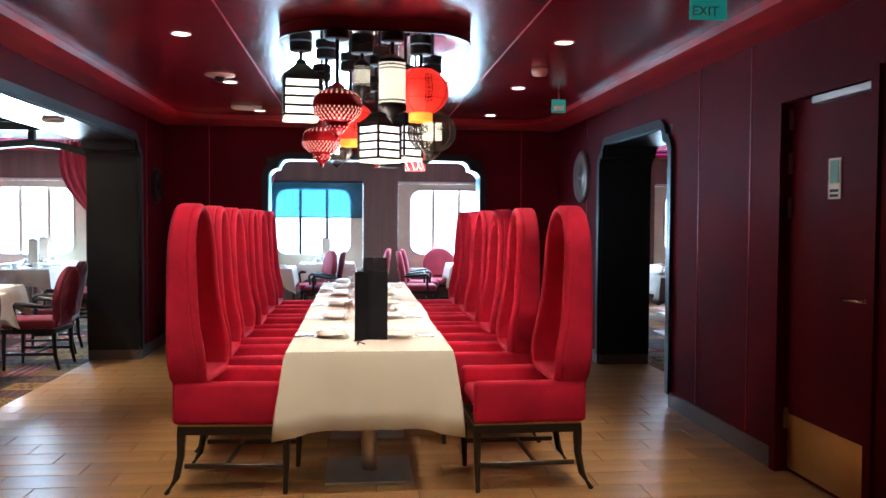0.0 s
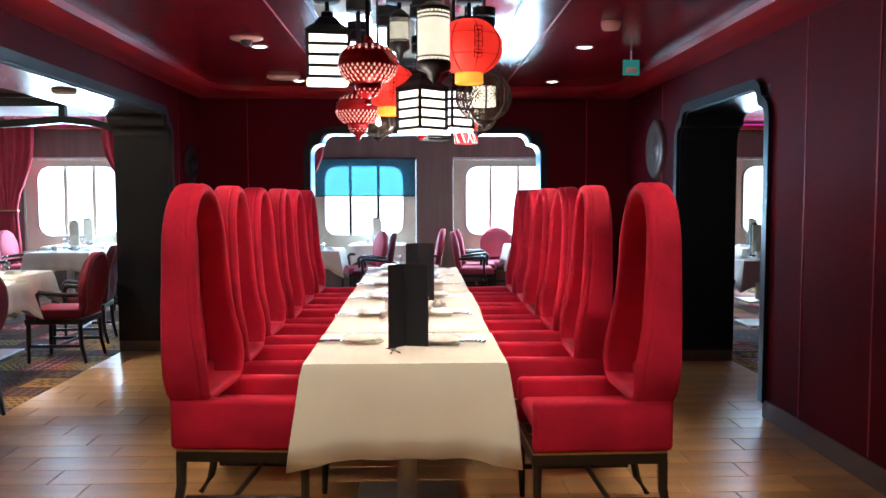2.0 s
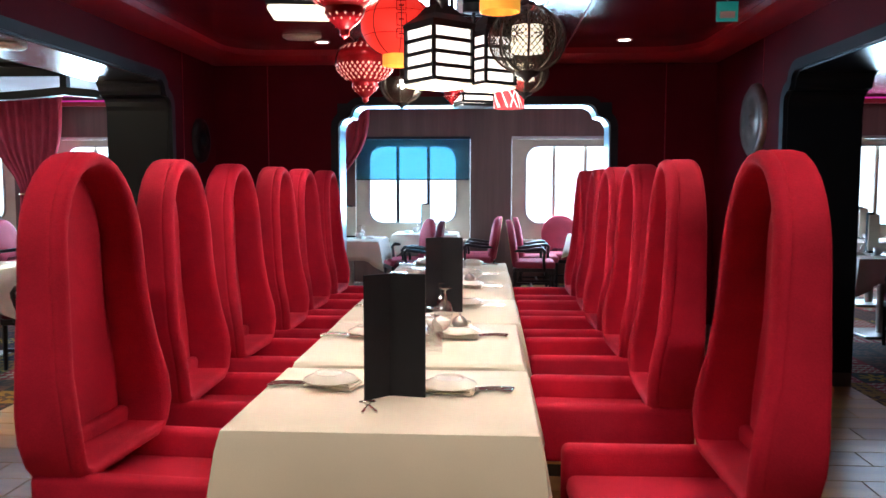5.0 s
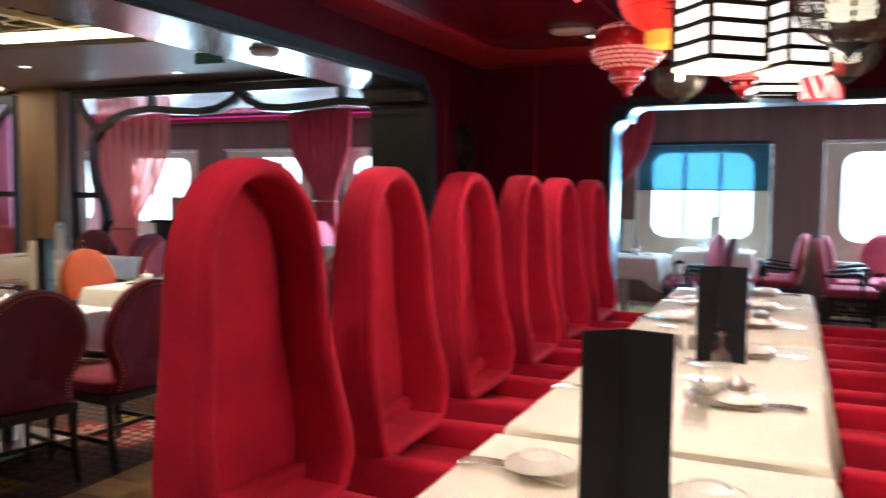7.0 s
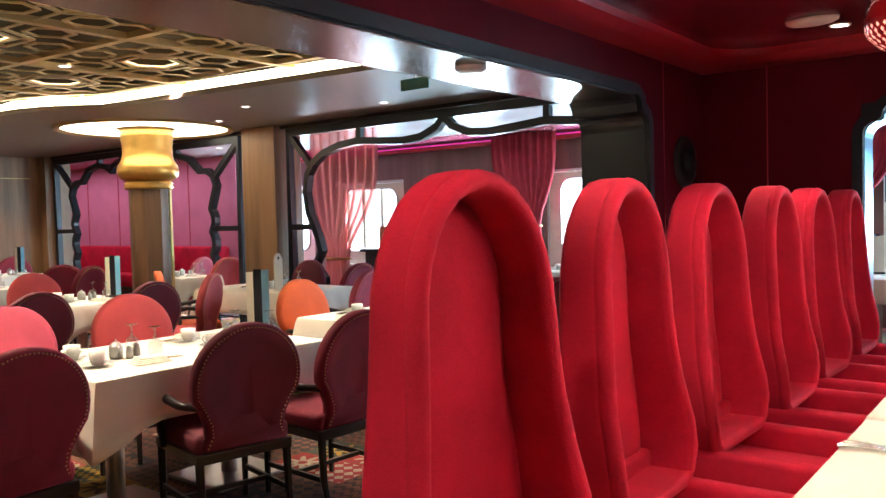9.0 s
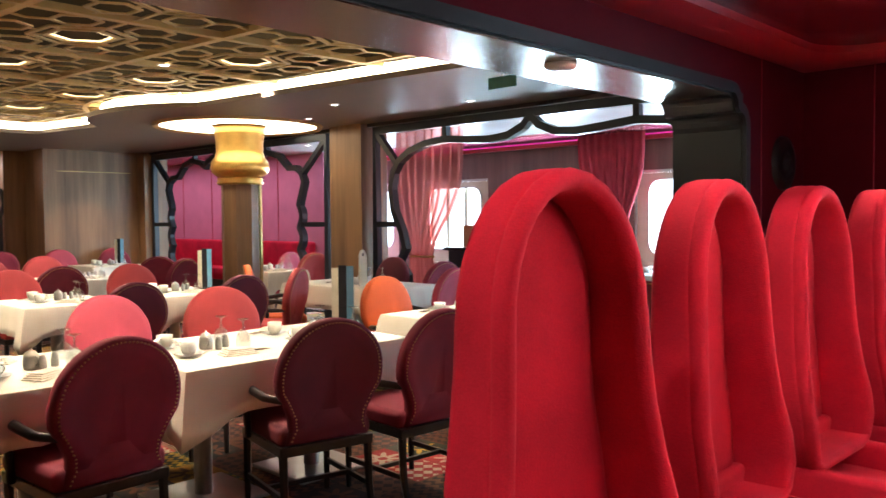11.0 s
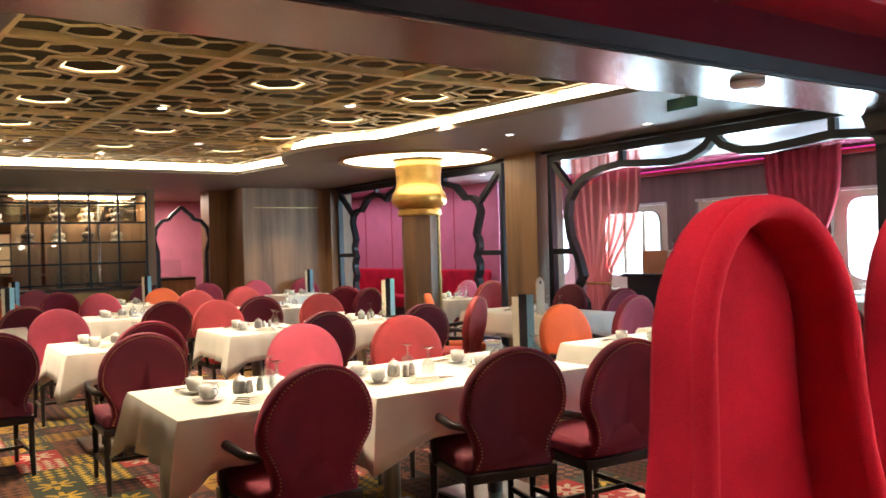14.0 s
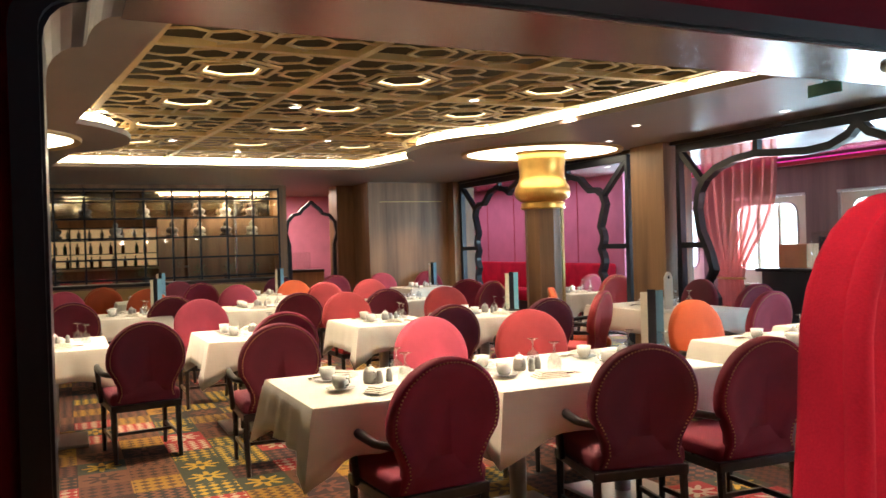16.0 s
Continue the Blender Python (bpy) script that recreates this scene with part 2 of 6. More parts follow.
GLASS, TUMBLER = glass_material("clear_glass", 0.0), glass_material("drinking_glass", 0.22)
BLIND = see_through("navy_mesh_blind", (0.16, 0.33, 0.40), 0.24, 0.7)
# light is in the velvet colours: pale for lit fronts, dark for shaded backs
CHAIR_COLOURS = {
    "maroon": mat("maroon_shaded_velvet", (0.12, 0.008, 0.022), 0.8, vary=0.2, fine=220, bump=0.12, sheen=0.35),
    "crimson": mat("crimson_shaded_velvet", (0.20, 0.012, 0.034), 0.8, vary=0.2, fine=220, bump=0.12, sheen=0.4),
    "rose": mat("rose_lit_velvet", (0.40, 0.048, 0.082), 0.8, vary=0.15, fine=220, bump=0.12, sheen=0.4),
    "coral": mat("coral_lit_velvet", (0.38, 0.042, 0.045), 0.8, vary=0.15, fine=220, bump=0.12, sheen=0.4),
    "orange": mat("orange_lit_velvet", (0.50, 0.085, 0.02), 0.8, vary=0.15, fine=220, bump=0.12, sheen=0.4),
}
CARPET = carpet_material()
COVE_GLOW = glow("cove_light", (1.0, 0.84, 0.55), 12.0)
LAMP_GLOW = glow("lamp_disc", (1.0, 0.92, 0.8), 14.0)
RING_GLOW = glow("warm_led", (1.0, 0.85, 0.5), 2.0)
DAYLIGHT = glow("hazy_daylight", (0.80, 0.93, 1.0), 3.2)
LED_PINK = glow("magenta_led", (0.9, 0.05, 0.45), 0.6)

# ---- building helpers ----


def part(name, bm, material, parent=None, label="", smooth=False, auto=False):
    me = bpy.data.meshes.new(name)
    bmesh.ops.recalc_face_normals(bm, faces=bm.faces)
    bm.to_mesh(me)
    bm.free()
    me.materials.append(material)
    if smooth:
        for p in me.polygons:
            p.use_smooth = True
        if auto:
            me.set_sharp_from_angle(angle=radians(40))
    ob = new(name, me)
    if parent:
        ob.parent = parent
    if label:
        ob["label"] = label
    return ob


def thing(name, label, category, group="", kind=""):
    return tagged(new(name), label, category, group, kind)


def box(bm, x0, x1, y0, y1, z0, z1, bevel=0.0, seg=2):
    r = bmesh.ops.create_cube(bm, size=1.0, matrix=Matrix.Translation(((x0 + x1) / 2, (y0 + y1) / 2, (z0 + z1) / 2)) @ Matrix.Diagonal((x1 - x0, y1 - y0, z1 - z0, 1)))
    if bevel:
        es = list({e for v in r["verts"] for e in v.link_edges})
        bmesh.ops.bevel(bm, geom=es, offset=bevel, segments=seg, affect='EDGES', profile=0.5)
    return bm


def boxes(*bs):
    bm = bmesh.new()
    for b in bs:
        box(bm, *b)
    return bm


def lathe(profile, seg=16, cx=0.0, cy=0.0, bm=None):
    bm = bm or bmesh.new()
    rings = []
    for r, z in profile:
        if r < 1e-5:
            rings.append([bm.verts.new((cx, cy, z))])
        else:
            rings.append([bm.verts.new((cx + r * math.cos(2 * math.pi * i / seg), cy + r * math.sin(2 * math.pi * i / seg), z)) for i in range(seg)])
    for a, b in zip(rings, rings[1:]):
        for i in range(seg):
            j = (i + 1) % seg
            if len(a) == 1 and len(b) == 1:
                continue
            if len(a) == 1:
                bm.faces.new((a[0], b[i], b[j]))
            elif len(b) == 1:
                bm.faces.new((a[i], a[j], b[0]))
            else:
                bm.faces.new((a[i], a[j], b[j], b[i]))
    return bm


def place(plane, u, v, w):
    """A point from two coordinates in a plane and one along its normal."""
    return {"x": (w, u, v), "y": (u, w, v), "z": (u, v, w)}[plane]


def extrude(pts, plane, a, b, bm=None):
    bm = bm or bmesh.new()
    lo = [bm.verts.new(place(plane, u, v, a)) for u, v in pts]
    hi = [bm.verts.new(place(plane, u, v, b)) for u, v in pts]
    bm.faces.new(lo)
    bm.faces.new(hi)
    for i in range(len(pts)):
        j = (i + 1) % len(pts)
        bm.faces.new((lo[i], lo[j], hi[j], hi[i]))
    return bm


def ribbon(pts, width, plane, a, b, closed=False, bm=None):
    """A bar of rectangular section along a path in a plane."""
    bm = bm or bmesh.new()
    n = len(pts)
    sides = []
    for i, (u, v) in enumerate(pts):
        p = pts[i - 1] if i or closed else pts[i]
        q = pts[(i + 1) % n] if i < n - 1 or closed else pts[i]
        d = Vector((q[0] - p[0], q[1] - p[1])).normalized()
        nx, ny = -d.y * width / 2, d.x * width / 2
        sides.append([bm.verts.new(place(plane, u + s * nx, v + s * ny, w)) for s, w in ((-1, a), (1, a), (1, b), (-1, b))])
    for i in range(n if closed else n - 1):
        s, t = sides[i], sides[(i + 1) % n]
        for k in range(4):
            bm.faces.new((s[k], s[(k + 1) % 4], t[(k + 1) % 4], t[k]))
    if not closed:
        bm.faces.new(sides[0])
        bm.faces.new(sides[-1])
    return bm


def tube(pts, r, seg=8, bm=None):
    bm = bm or bmesh.new()
    pts = [Vector(p) for p in pts]
    rings = []
    for i, p in enumerate(pts):
        d = (pts[min(i + 1, len(pts) - 1)] - pts[max(i - 1, 0)]).normalized()
        side = d.cross(Vector((0, 0, 1)) if abs(d.z) < 0.9 else Vector((1, 0, 0))).normalized()
        up = side.cross(d)
        rr = r[i] if isinstance(r, (list, tuple)) else r
        rings.append([bm.verts.new(p + rr * (math.cos(2 * math.pi * k / seg) * side + math.sin(2 * math.pi * k / seg) * up)) for k in range(seg)])
    for a, b in zip(rings, rings[1:]):
        for k in range(seg):
            bm.faces.new((a[k], a[(k + 1) % seg], b[(k + 1) % seg], b[k]))
    bm.faces.new(rings[0])
    bm.faces.new(rings[-1])
    return bm


def arc(cx, cy, r, a0, a1, n=6):
    return [(cx + r * math.cos(radians(a0 + (a1 - a0) * i / n)), cy + r * math.sin(radians(a0 + (a1 - a0) * i / n))) for i in range(n + 1)]


def setting(name, bm, material, label="", category="", parent=None, **k):
    return tagged(part(name, bm, material, parent, label, **k), kind="structure", category=category or name.split("_")[0])

# ---- the red room ----


def corner_path(a, z, side, r=0.12):
    """The stepped round corner of an opening, from its side up to its head."""
    return [(a + side * (p[0]), p[1]) for p in arc(r, z - 2 * r, r, 180, 90, 5) + arc(2 * r, z - r, r, 180, 90, 5)]


def opening(name, plane, a0, a1, z1, w0, w1, lining, label):
    """Lining of a wall opening with stepped corners; w0 is the red room's side."""
    root = thing(name, label, "doorway", kind="structure")
    left, right = corner_path(a0, z1, 1), corner_path(a1, z1, -1)
    for path, a in ((left, a0), (right, a1)):
        part("corner_bracket", extrude(path + [(a, z1)], plane, w0, w1), BLACK, root)
    path = [(a0, 0.1)] + left + right[::-1] + [(a1, 0.1)]
    inside = [(u + (0.012 if u < (a0 + a1) / 2 else -0.012), v - (0.012 if v > z1 - 0.1 else 0)) for u, v in path]
    part("lining", ribbon(inside, 0.024, plane, w0, w1), lining, root)
    s = 1 if w1 > w0 else -1
    part("architrave", ribbon([(u - (0.02 if u < (a0 + a1) / 2 else -0.02), v + (0.02 if v > z1 - 0.3 else 0)) for u, v in path], 0.07, plane, w0 - s * 0.03, w0 + s * 0.004), BLACK, root)
    return root


XL, XR, YF, YB, ZC = -2.25, 2.35, 9.75, -1.6, 2.6
TH = 0.5
setting("wall_west", boxes((XL - TH, XL, YB, 3.2, 0, 2.9), (XL - TH, XL, 8.65, YF + 0.3, 0, 2.9), (XL - TH, XL, 3.2, 8.65, 2.23, 2.9)), RED_WALL, "dark red lacquered panel wall with a wide opening")
setting("wall_east", boxes((XR, XR + TH, YB, 3.72, 0, 2.9), (XR, XR + TH, 4.6, 6.2, 0, 2.9), (XR, XR + TH, 8.0, YF + 0.3, 0, 2.9), (XR, XR + TH, 6.2, 8.0, 2.18, 2.9), (XR, XR + TH, 3.72, 4.6, 2.14, 2.9)), RED_WALL, "dark red lacquered panel wall with a door and an opening")
setting("wall_north", boxes((XL, -1.1, YF, YF + 0.3, 0, 2.9), (1.42, XR, YF, YF + 0.3, 0, 2.9), (-1.1, 1.42, YF, YF + 0.3, 2.15, 2.9)), RED_WALL, "dark red lacquered panel wall with an ornate opening")
setting("wall_south", boxes((XL - TH, XR + TH, YB - 0.2, YB, 0, 2.9)), RED_WALL, "plain dark red wall")
opening("opening_west", "x", 3.2, 8.65, 2.23, XL, XL - TH, BLACK, "wide opening lined with black lacquer and bronze")
opening("opening_east", "x", 6.2, 8.0, 2.18, XR, XR + TH, BLACK, "narrow opening lined with black lacquer")
opening("opening_north", "y", -1.1, 1.42, 2.15, YF, YF + 0.3, LINING, "opening with stepped round corners in polished bronze")
setting("soffit_west", boxes((XL - TH + 0.002, XL + 0.012, 3.45, 8.4, 2.195, 2.202)), BRONZE, "brushed bronze soffit panel over the opening", "soffit")
for x0, x1, y0, y1 in ((XL, XL + 0.015, YB, 3.17), (XL - TH, XL + 0.015, 8.632, 8.65), (XL, XL + 0.015, 8.65, YF), (XR - 0.015, XR, YB, 3.70), (XR - 0.015, XR, 4.64, 6.17), (XR - 0.015, XR, 8.03, YF), (XL, -1.14, YF - 0.015, YF), (1.46, XR, YF - 0.015, YF), (XR, XR + TH, 7.982, 8.0)):
    setting("baseboard", boxes((x0, x1, y0, y1, 0, 0.12)), BASE, "grey skirting board")


def seams(y_list, x, s):
    for yy in y_list:
        setting("trim", boxes((min(x, x + s * 0.004), max(x, x + s * 0.004), yy - 0.004, yy + 0.004, 0.13, 2.5)), RED_COVE, "thin joint strip between wall panels")


seams((4.95, 5.7, 8.5), XR, -1)
seams((8.95, 2.4, 1.2), XL, 1)
for xx in (-1.75, 1.9):
    setting("trim", boxes((xx - 0.004, xx + 0.004, YF - 0.004, YF, 0.13, 2.5)), RED_COVE, "thin joint strip between wall panels")


def rounded(x0, x1, y0, y1, r, n=8):
    return arc(x1 - r, y1 - r, r, 0, 90, n) + arc(x0 + r, y1 - r, r, 90, 180, n) + arc(x0 + r, y0 + r, r, 180, 270, n) + arc(x1 - r, y0 + r, r, 270, 360, n)


def ring_between(outer, inner, z, bm=None):
    bm = bm or bmesh.new()
    a = [bm.verts.new((u, v, z)) for u, v in outer]
    b = [bm.verts.new((u, v, z)) for u, v in inner]
    n = len(a)
    for i in range(n):
        bm.faces.new((a[i], a[(i + 1) % n], b[(i + 1) % n], b[i]))
    return bm


def loft(loops, bm=None):
    bm = bm or bmesh.new()
    ls = [[bm.verts.new(p) for p in l] for l in loops]
    for a, b in zip(ls, ls[1:]):
        n = len(a)
        for i in range(n):
            bm.faces.new((a[i], a[(i + 1) % n], b[(i + 1) % n], b[i]))
    return bm


o = rounded(XL - 0.01, XR + 0.01, YB - 0.01, YF + 0.01, 0.05)
c0, c1, c2 = rounded(XL + 0.16, XR - 0.16, YB + 0.16, YF - 0.16, 0.42), rounded(XL + 0.2, XR - 0.2, YB + 0.2, YF - 0.2, 0.4), rounded(XL + 0.26, XR - 0.26, YB + 0.26, YF - 0.26, 0.36)
setting("cornice", loft([[(u, v, 2.5) for u, v in o], [(u, v, 2.5) for u, v in c0], [(u, v, 2.515) for u, v in c1], [(u, v, 2.55) for u, v in c2], [(u, v, 2.62) for u, v in c2]]), RED_COVE, "stepped red cornice with rounded corners", smooth=True, auto=True)
setting("ceiling", boxes((XL - TH, XR + TH, YB, YF + 0.3, ZC, 2.66)), RED_CEIL, "glossy dark red ceiling panels")
for xx in (-0.82, 0.97):
    setting("trim", boxes((xx - 0.004, xx + 0.004, YB + 0.3, YF - 0.3, ZC - 0.003, ZC)), RED_COVE, "thin joint in the red ceiling")
setting("floor", boxes((XL - TH + 0.02, XR + TH, YB, YF + 0.3, -0.1, -0.006)), GROUT, "grout bed of the wood tile floor")

# ---- throne chairs ----


def hood_outline(inset=0.0):
    half = [(0.232, 0.56), (0.268, 0.61), (0.289, 0.68), (0.290, 0.76), (0.274, 0.88), (0.254, 1.0), (0.244, 1.1), (0.238, 1.2)]
    pts = [(w - inset, z + (inset if z < 0.6 else 0)) for w, z in half]
    r = 0.238 - inset
    pts += [(r * math.cos(radians(a)), 1.2 + (0.315 - inset) * math.sin(radians(a))) for a in range(12, 91, 13)]
    return pts + [(-u, v) for u, v in pts[::-1] if u > 1e-3]


def along(v, table):
    """A value read from rows of (height, value), straight between them."""
    if v <= table[0][0]:
        return table[0][1]
    for (a, p), (c, q) in zip(table, table[1:]):
        if v <= c:
            return p + (q - p) * (v - a) / (c - a)
    return table[-1][1]


def throne_chair():
    root = thing("throne_chair", "tall red velvet hooded chair with black wooden legs", "chair", "throne chairs at the long table")
    n = len(hood_outline())
    rear_edge = [(0.56, -0.318), (0.70, -0.330), (1.0, -0.343), (1.52, -0.341)]
    wing_edge = [(0.56, -0.135), (0.66, -0.125), (0.74, -0.130), (0.82, -0.150), (0.92, -0.168), (1.06, -0.180), (1.4, -0.197), (1.52, -0.201)]

    def rear(inset, d):
        return [(along(v, rear_edge) + d, u, v) for u, v in hood_outline(inset)]

    def wing(inset, d):
        return [(along(v, wing_edge) + d, u, v) for u, v in hood_outline(inset)]
    b = bmesh.new()
    loft([rear(0.040, 0.0), rear(0.016, 0.004), rear(0.004, 0.014), rear(0.0, 0.030), wing(0.0, -0.052), wing(0.001, -0.046), wing(0.0035, -0.041), wing(0.001, -0.036), wing(0.0, -0.028), wing(0.003, -0.015), wing(0.011, -0.004), wing(0.022, 0.0), wing(0.033, -0.003), wing(0.042, -0.013), wing(0.047, -0.028), rear(0.054, 0.034), rear(0.056, 0.018)], b)
    b.verts.ensure_lookup_table()
    b.faces.new(b.verts[:n])
    part("hood", b, VELVET, root, smooth=True, auto=True)
    b = bmesh.new()
    loft([rear(0.050, 0.016), rear(0.058, 0.026), rear(0.074, 0.034), rear(0.11, 0.040)], b)
    b.verts.ensure_lookup_table()
    b.faces.new(b.verts[-n:])
    part("back_cushion", b, VELVET, root, smooth=True)
    part("seat_base", box(bmesh.new(), -0.29, 0.20, -0.235, 0.235, 0.365, 0.44, 0.02), VELVET, root, smooth=True, auto=True)
    part("seat_cushion", box(bmesh.new(), -0.25, 0.285, -0.197, 0.197, 0.43, 0.505, 0.03, 3), VELVET, root, smooth=True, auto=True)
    part("back_base", box(bmesh.new(), -0.312, -0.262, -0.243, 0.243, 0.366, 0.66, 0.02, 3), VELVET, root, smooth=True, auto=True)
    for s in (-1, 1):
        part("armrest", box(bmesh.new(), -0.305, 0.295, min(s * 0.192, s * 0.262), max(s * 0.192, s * 0.262), 0.367, 0.588, 0.024, 3), VELVET, root, smooth=True, auto=True)
    part("piping", ribbon([(-0.275, -0.25), (0.295, -0.25), (0.295, 0.25), (-0.275, 0.25)], 0.01, "z", 0.360, 0.368, closed=True), BRASS, root, "thin brass-coloured nail strip")
    part("seat_frame", boxes((-0.28, 0.30, -0.255, -0.22, 0.315, 0.36), (-0.28, 0.30, 0.22, 0.255, 0.315, 0.36), (0.265, 0.30, -0.22, 0.22, 0.315, 0.36), (-0.28, -0.245, -0.22, 0.22, 0.315, 0.36)), DARKWOOD, root)
    for sy in (-0.232, 0.232):
        part("leg", tube([(0.275, sy, 0.33), (0.275, sy, 0.15), (0.27, sy, 0.0)], [0.022, 0.019, 0.014], 6), DARKWOOD, root)
        part("leg", tube([(-0.265, sy, 0.33), (-0.268, sy, 0.2), (-0.29, sy, 0.09), (-0.345, sy, 0.0)], [0.024, 0.021, 0.019, 0.015], 6), DARKWOOD, root)
        part("stretcher", box(bmesh.new(), -0.25, 0.27, sy - 0.009, sy + 0.009, 0.135, 0.16, 0.003, 1), DARKWOOD, root)
    part("stretcher", box(bmesh.new(), -0.05, -0.03, -0.23, 0.23, 0.138, 0.158, 0.003, 1), DARKWOOD, root)
    return root


CHAIR_Y = [4.63, 5.48, 6.26, 7.0, 7.71, 8.48]
first_chair = throne_chair()
first_chair.matrix_basis = pose(-0.672, CHAIR_Y[0] + 0.055, 0, 0, 0, -4)
for k, yy in enumerate(CHAIR_Y):
    if k:
        copy_thing(first_chair, pose(-0.70 + (0.0, 0.01, -0.01, 0.015, 0, 0.01)[k], yy, 0, 0, 0, (0, 1.5, -1, 1, -1.5, 0)[k]))
    copy_thing(first_chair, pose(0.79 + (0.06, -0.005, 0.015, 0.0, 0.01, 0)[k], yy + (-0.03, 0.04, 0.12, 0.08, 0.05, 0)[k], 0, 0, 0, 180 + (1, -2, 1, 1.5, -1, 0)[k]))

# ---- tables and table settings ----


def cloth(name, x0, x1, y0, y1, z, drops, label, group, seed=0, cat="tablecloth", corner=0.12, ripple=1.0):
    """A cloth over a rectangular table: flat top, soft edge, rippled skirts (west, east, south, north drops) hanging lower at the corners."""
    rnd = random.Random(seed)
    b = bmesh.new()
    n = 14
    ring = [(x0 + (x1 - x0) * i / n, y0, 2) for i in range(n)] + [(x1, y0 + (y1 - y0) * i / n, 1) for i in range(n)] + [(x1 - (x1 - x0) * i / n, y1, 3) for i in range(n)] + [(x0, y1 - (y1 - y0) * i / n, 0) for i in range(n)]
    cx, cy = (x0 + x1) / 2, (y0 + y1) / 2
    ph = [rnd.uniform(0, 6.28) for _ in range(4)]
    rows = [[], [], [], [], [], []]
    norm = {0: (-1, 0), 1: (1, 0), 2: (0, -1), 3: (0, 1)}
    for i, (x, y, s) in enumerate(ring):
        f = (i % n) / n
        ex, ey = norm[s]
        if i % n == 0:
            p = norm[{2: 0, 1: 2, 3: 1, 0: 3}[s]]
            ex, ey = (ex + p[0]) * 0.8, (ey + p[1]) * 0.8
        near = min(f, 1 - f) * n
        low = corner * max(0, 1 - near / 2.5) ** 1.3
        prev = {2: 0, 1: 2, 3: 1, 0: 3}[s]
        nxt = {2: 1, 1: 3, 3: 0, 0: 2}[s]
        d = drops[s]
        if i % n == 0:
            d = max(drops[s], drops[prev])
            if min(drops[s], drops[prev]) < 0.1:
                low = 0
        if (f < 0.3 and drops[prev] < 0.1) or (f > 0.7 and drops[nxt] < 0.1):
            low *= 0.2
        inw = 0.012
        rows[0].append((x - ex * inw, y - ey * inw, z))
        rows[1].append((x - ex * 0.002, y - ey * 0.002, z - 0.004))
        for k, t in enumerate((0.12, 0.4, 0.75, 1.0)):
            wave = ripple * t * (0.016 * math.sin(9 * f * 3.14 + ph[s]) + 0.010 * math.sin(23 * f + ph[s] * 2)) if d > 0.1 else 0
            flare = t * (0.03 + 0.045 * max(0, 1 - near / 2.2)) if d > 0.1 else 0.002
            rows[2 + k].append((x + ex * (0.006 + flare + wave), y + ey * (0.006 + flare + wave), z - 0.006 - t * (d + low)))
    loft(rows, b)
    b.verts.ensure_lookup_table()
    b.faces.new(b.verts[:4 * n])
    ob = part(name, b, LINEN, None, "", smooth=True, auto=True)
    ob.modifiers.new("thickness", 'SOLIDIFY').thickness = 0.002
    return tagged(ob, label, cat, group)


def table(x0, x1, y0, y1, group, z=0.742, two=False):
    root = thing("dining_table", "square dining table with a brushed steel pedestal foot", "table", group)
    cx, cy = (x0 + x1) / 2, (y0 + y1) / 2
    part("tabletop", box(bmesh.new(), x0 + 0.008, x1 - 0.008, y0 + 0.008, y1 - 0.008, z - 0.03, z - 0.002, 0.006), WALNUT, root)
    for yc in ((cy - (y1 - y0) / 4, cy + (y1 - y0) / 4) if two else (cy,)):
        part("pedestal", lathe([(0.0, 0.02), (0.045, 0.02), (0.045, z - 0.03), (0, z - 0.03)], 16, cx, yc), STEEL, root, smooth=True, auto=True)
        part("base_plate", box(bmesh.new(), cx - 0.24, cx + 0.24, yc - 0.24, yc + 0.24, 0, 0.022, 0.006), STEEL, root)
    return root


def at(bm, x, y, z, r=0.0):
    bmesh.ops.transform(bm, matrix=pose(x, y, z, 0, 0, r), verts=bm.verts)
    return bm


class Kit:
    """Prototypes of the small tableware; each is copied to its places."""
    made = {}


def put(kind, make, x, y, z, r=0.0):
    if kind not in Kit.made:
        Kit.made[kind] = make()
        Kit.made[kind].matrix_basis = pose(x, y, z, 0, 0, r)
        return Kit.made[kind]
    return copy_thing(Kit.made[kind], pose(x, y, z, 0, 0, r))


def make_plate():
    ob = part("saucer_plate", lathe([(0, 0.016), (0.04, 0.016), (0.045, 0.022), (0.052, 0.022), (0.056, 0.018), (0.085, 0.004), (0.088, 0.0), (0.083, 0.0), (0.05, 0.012), (0, 0.012)], 28), CHINA, smooth=True, auto=True)
    return tagged(ob, "white china side plate turned upside down", "plate", "table settings")


def make_fork_set():
    root = thing("cutlery", "steel knives and forks laid side by side", "cutlery", "table settings")
    for i, (dy, ln) in enumerate(((-0.02, 0.175), (-0.004, 0.165), (0.014, 0.16))):
        b = tube([(-ln / 2, dy, 0.004), (-ln * 0.2, dy, 0.008), (ln * 0.15, dy, 0.006)], [0.007, 0.005, 0.0035], 6)
        box(b, ln * 0.14, ln / 2, dy - 0.006, dy + 0.006, 0.003, 0.006, 0.001, 1)
        part("knife" if i == 0 else "fork", b, CHROME, root, smooth=True, auto=True)
    return root


def make_spoons():
    root = thing("teaspoons", "two crossed steel teaspoons", "spoon", "table settings")
    for s in (-1, 1):
        b = tube([(-0.055, s * 0.02, 0.003), (0, s * 0.004, 0.006), (0.03, -s * 0.008, 0.004)], [0.005, 0.003, 0.003], 6)
        lathe([(0, 0.003), (0.012, 0.005), (0.014, 0.008)], 10, 0.042, -s * 0.012, b)
        part("spoon", b, CHROME, root, smooth=True)
    return root


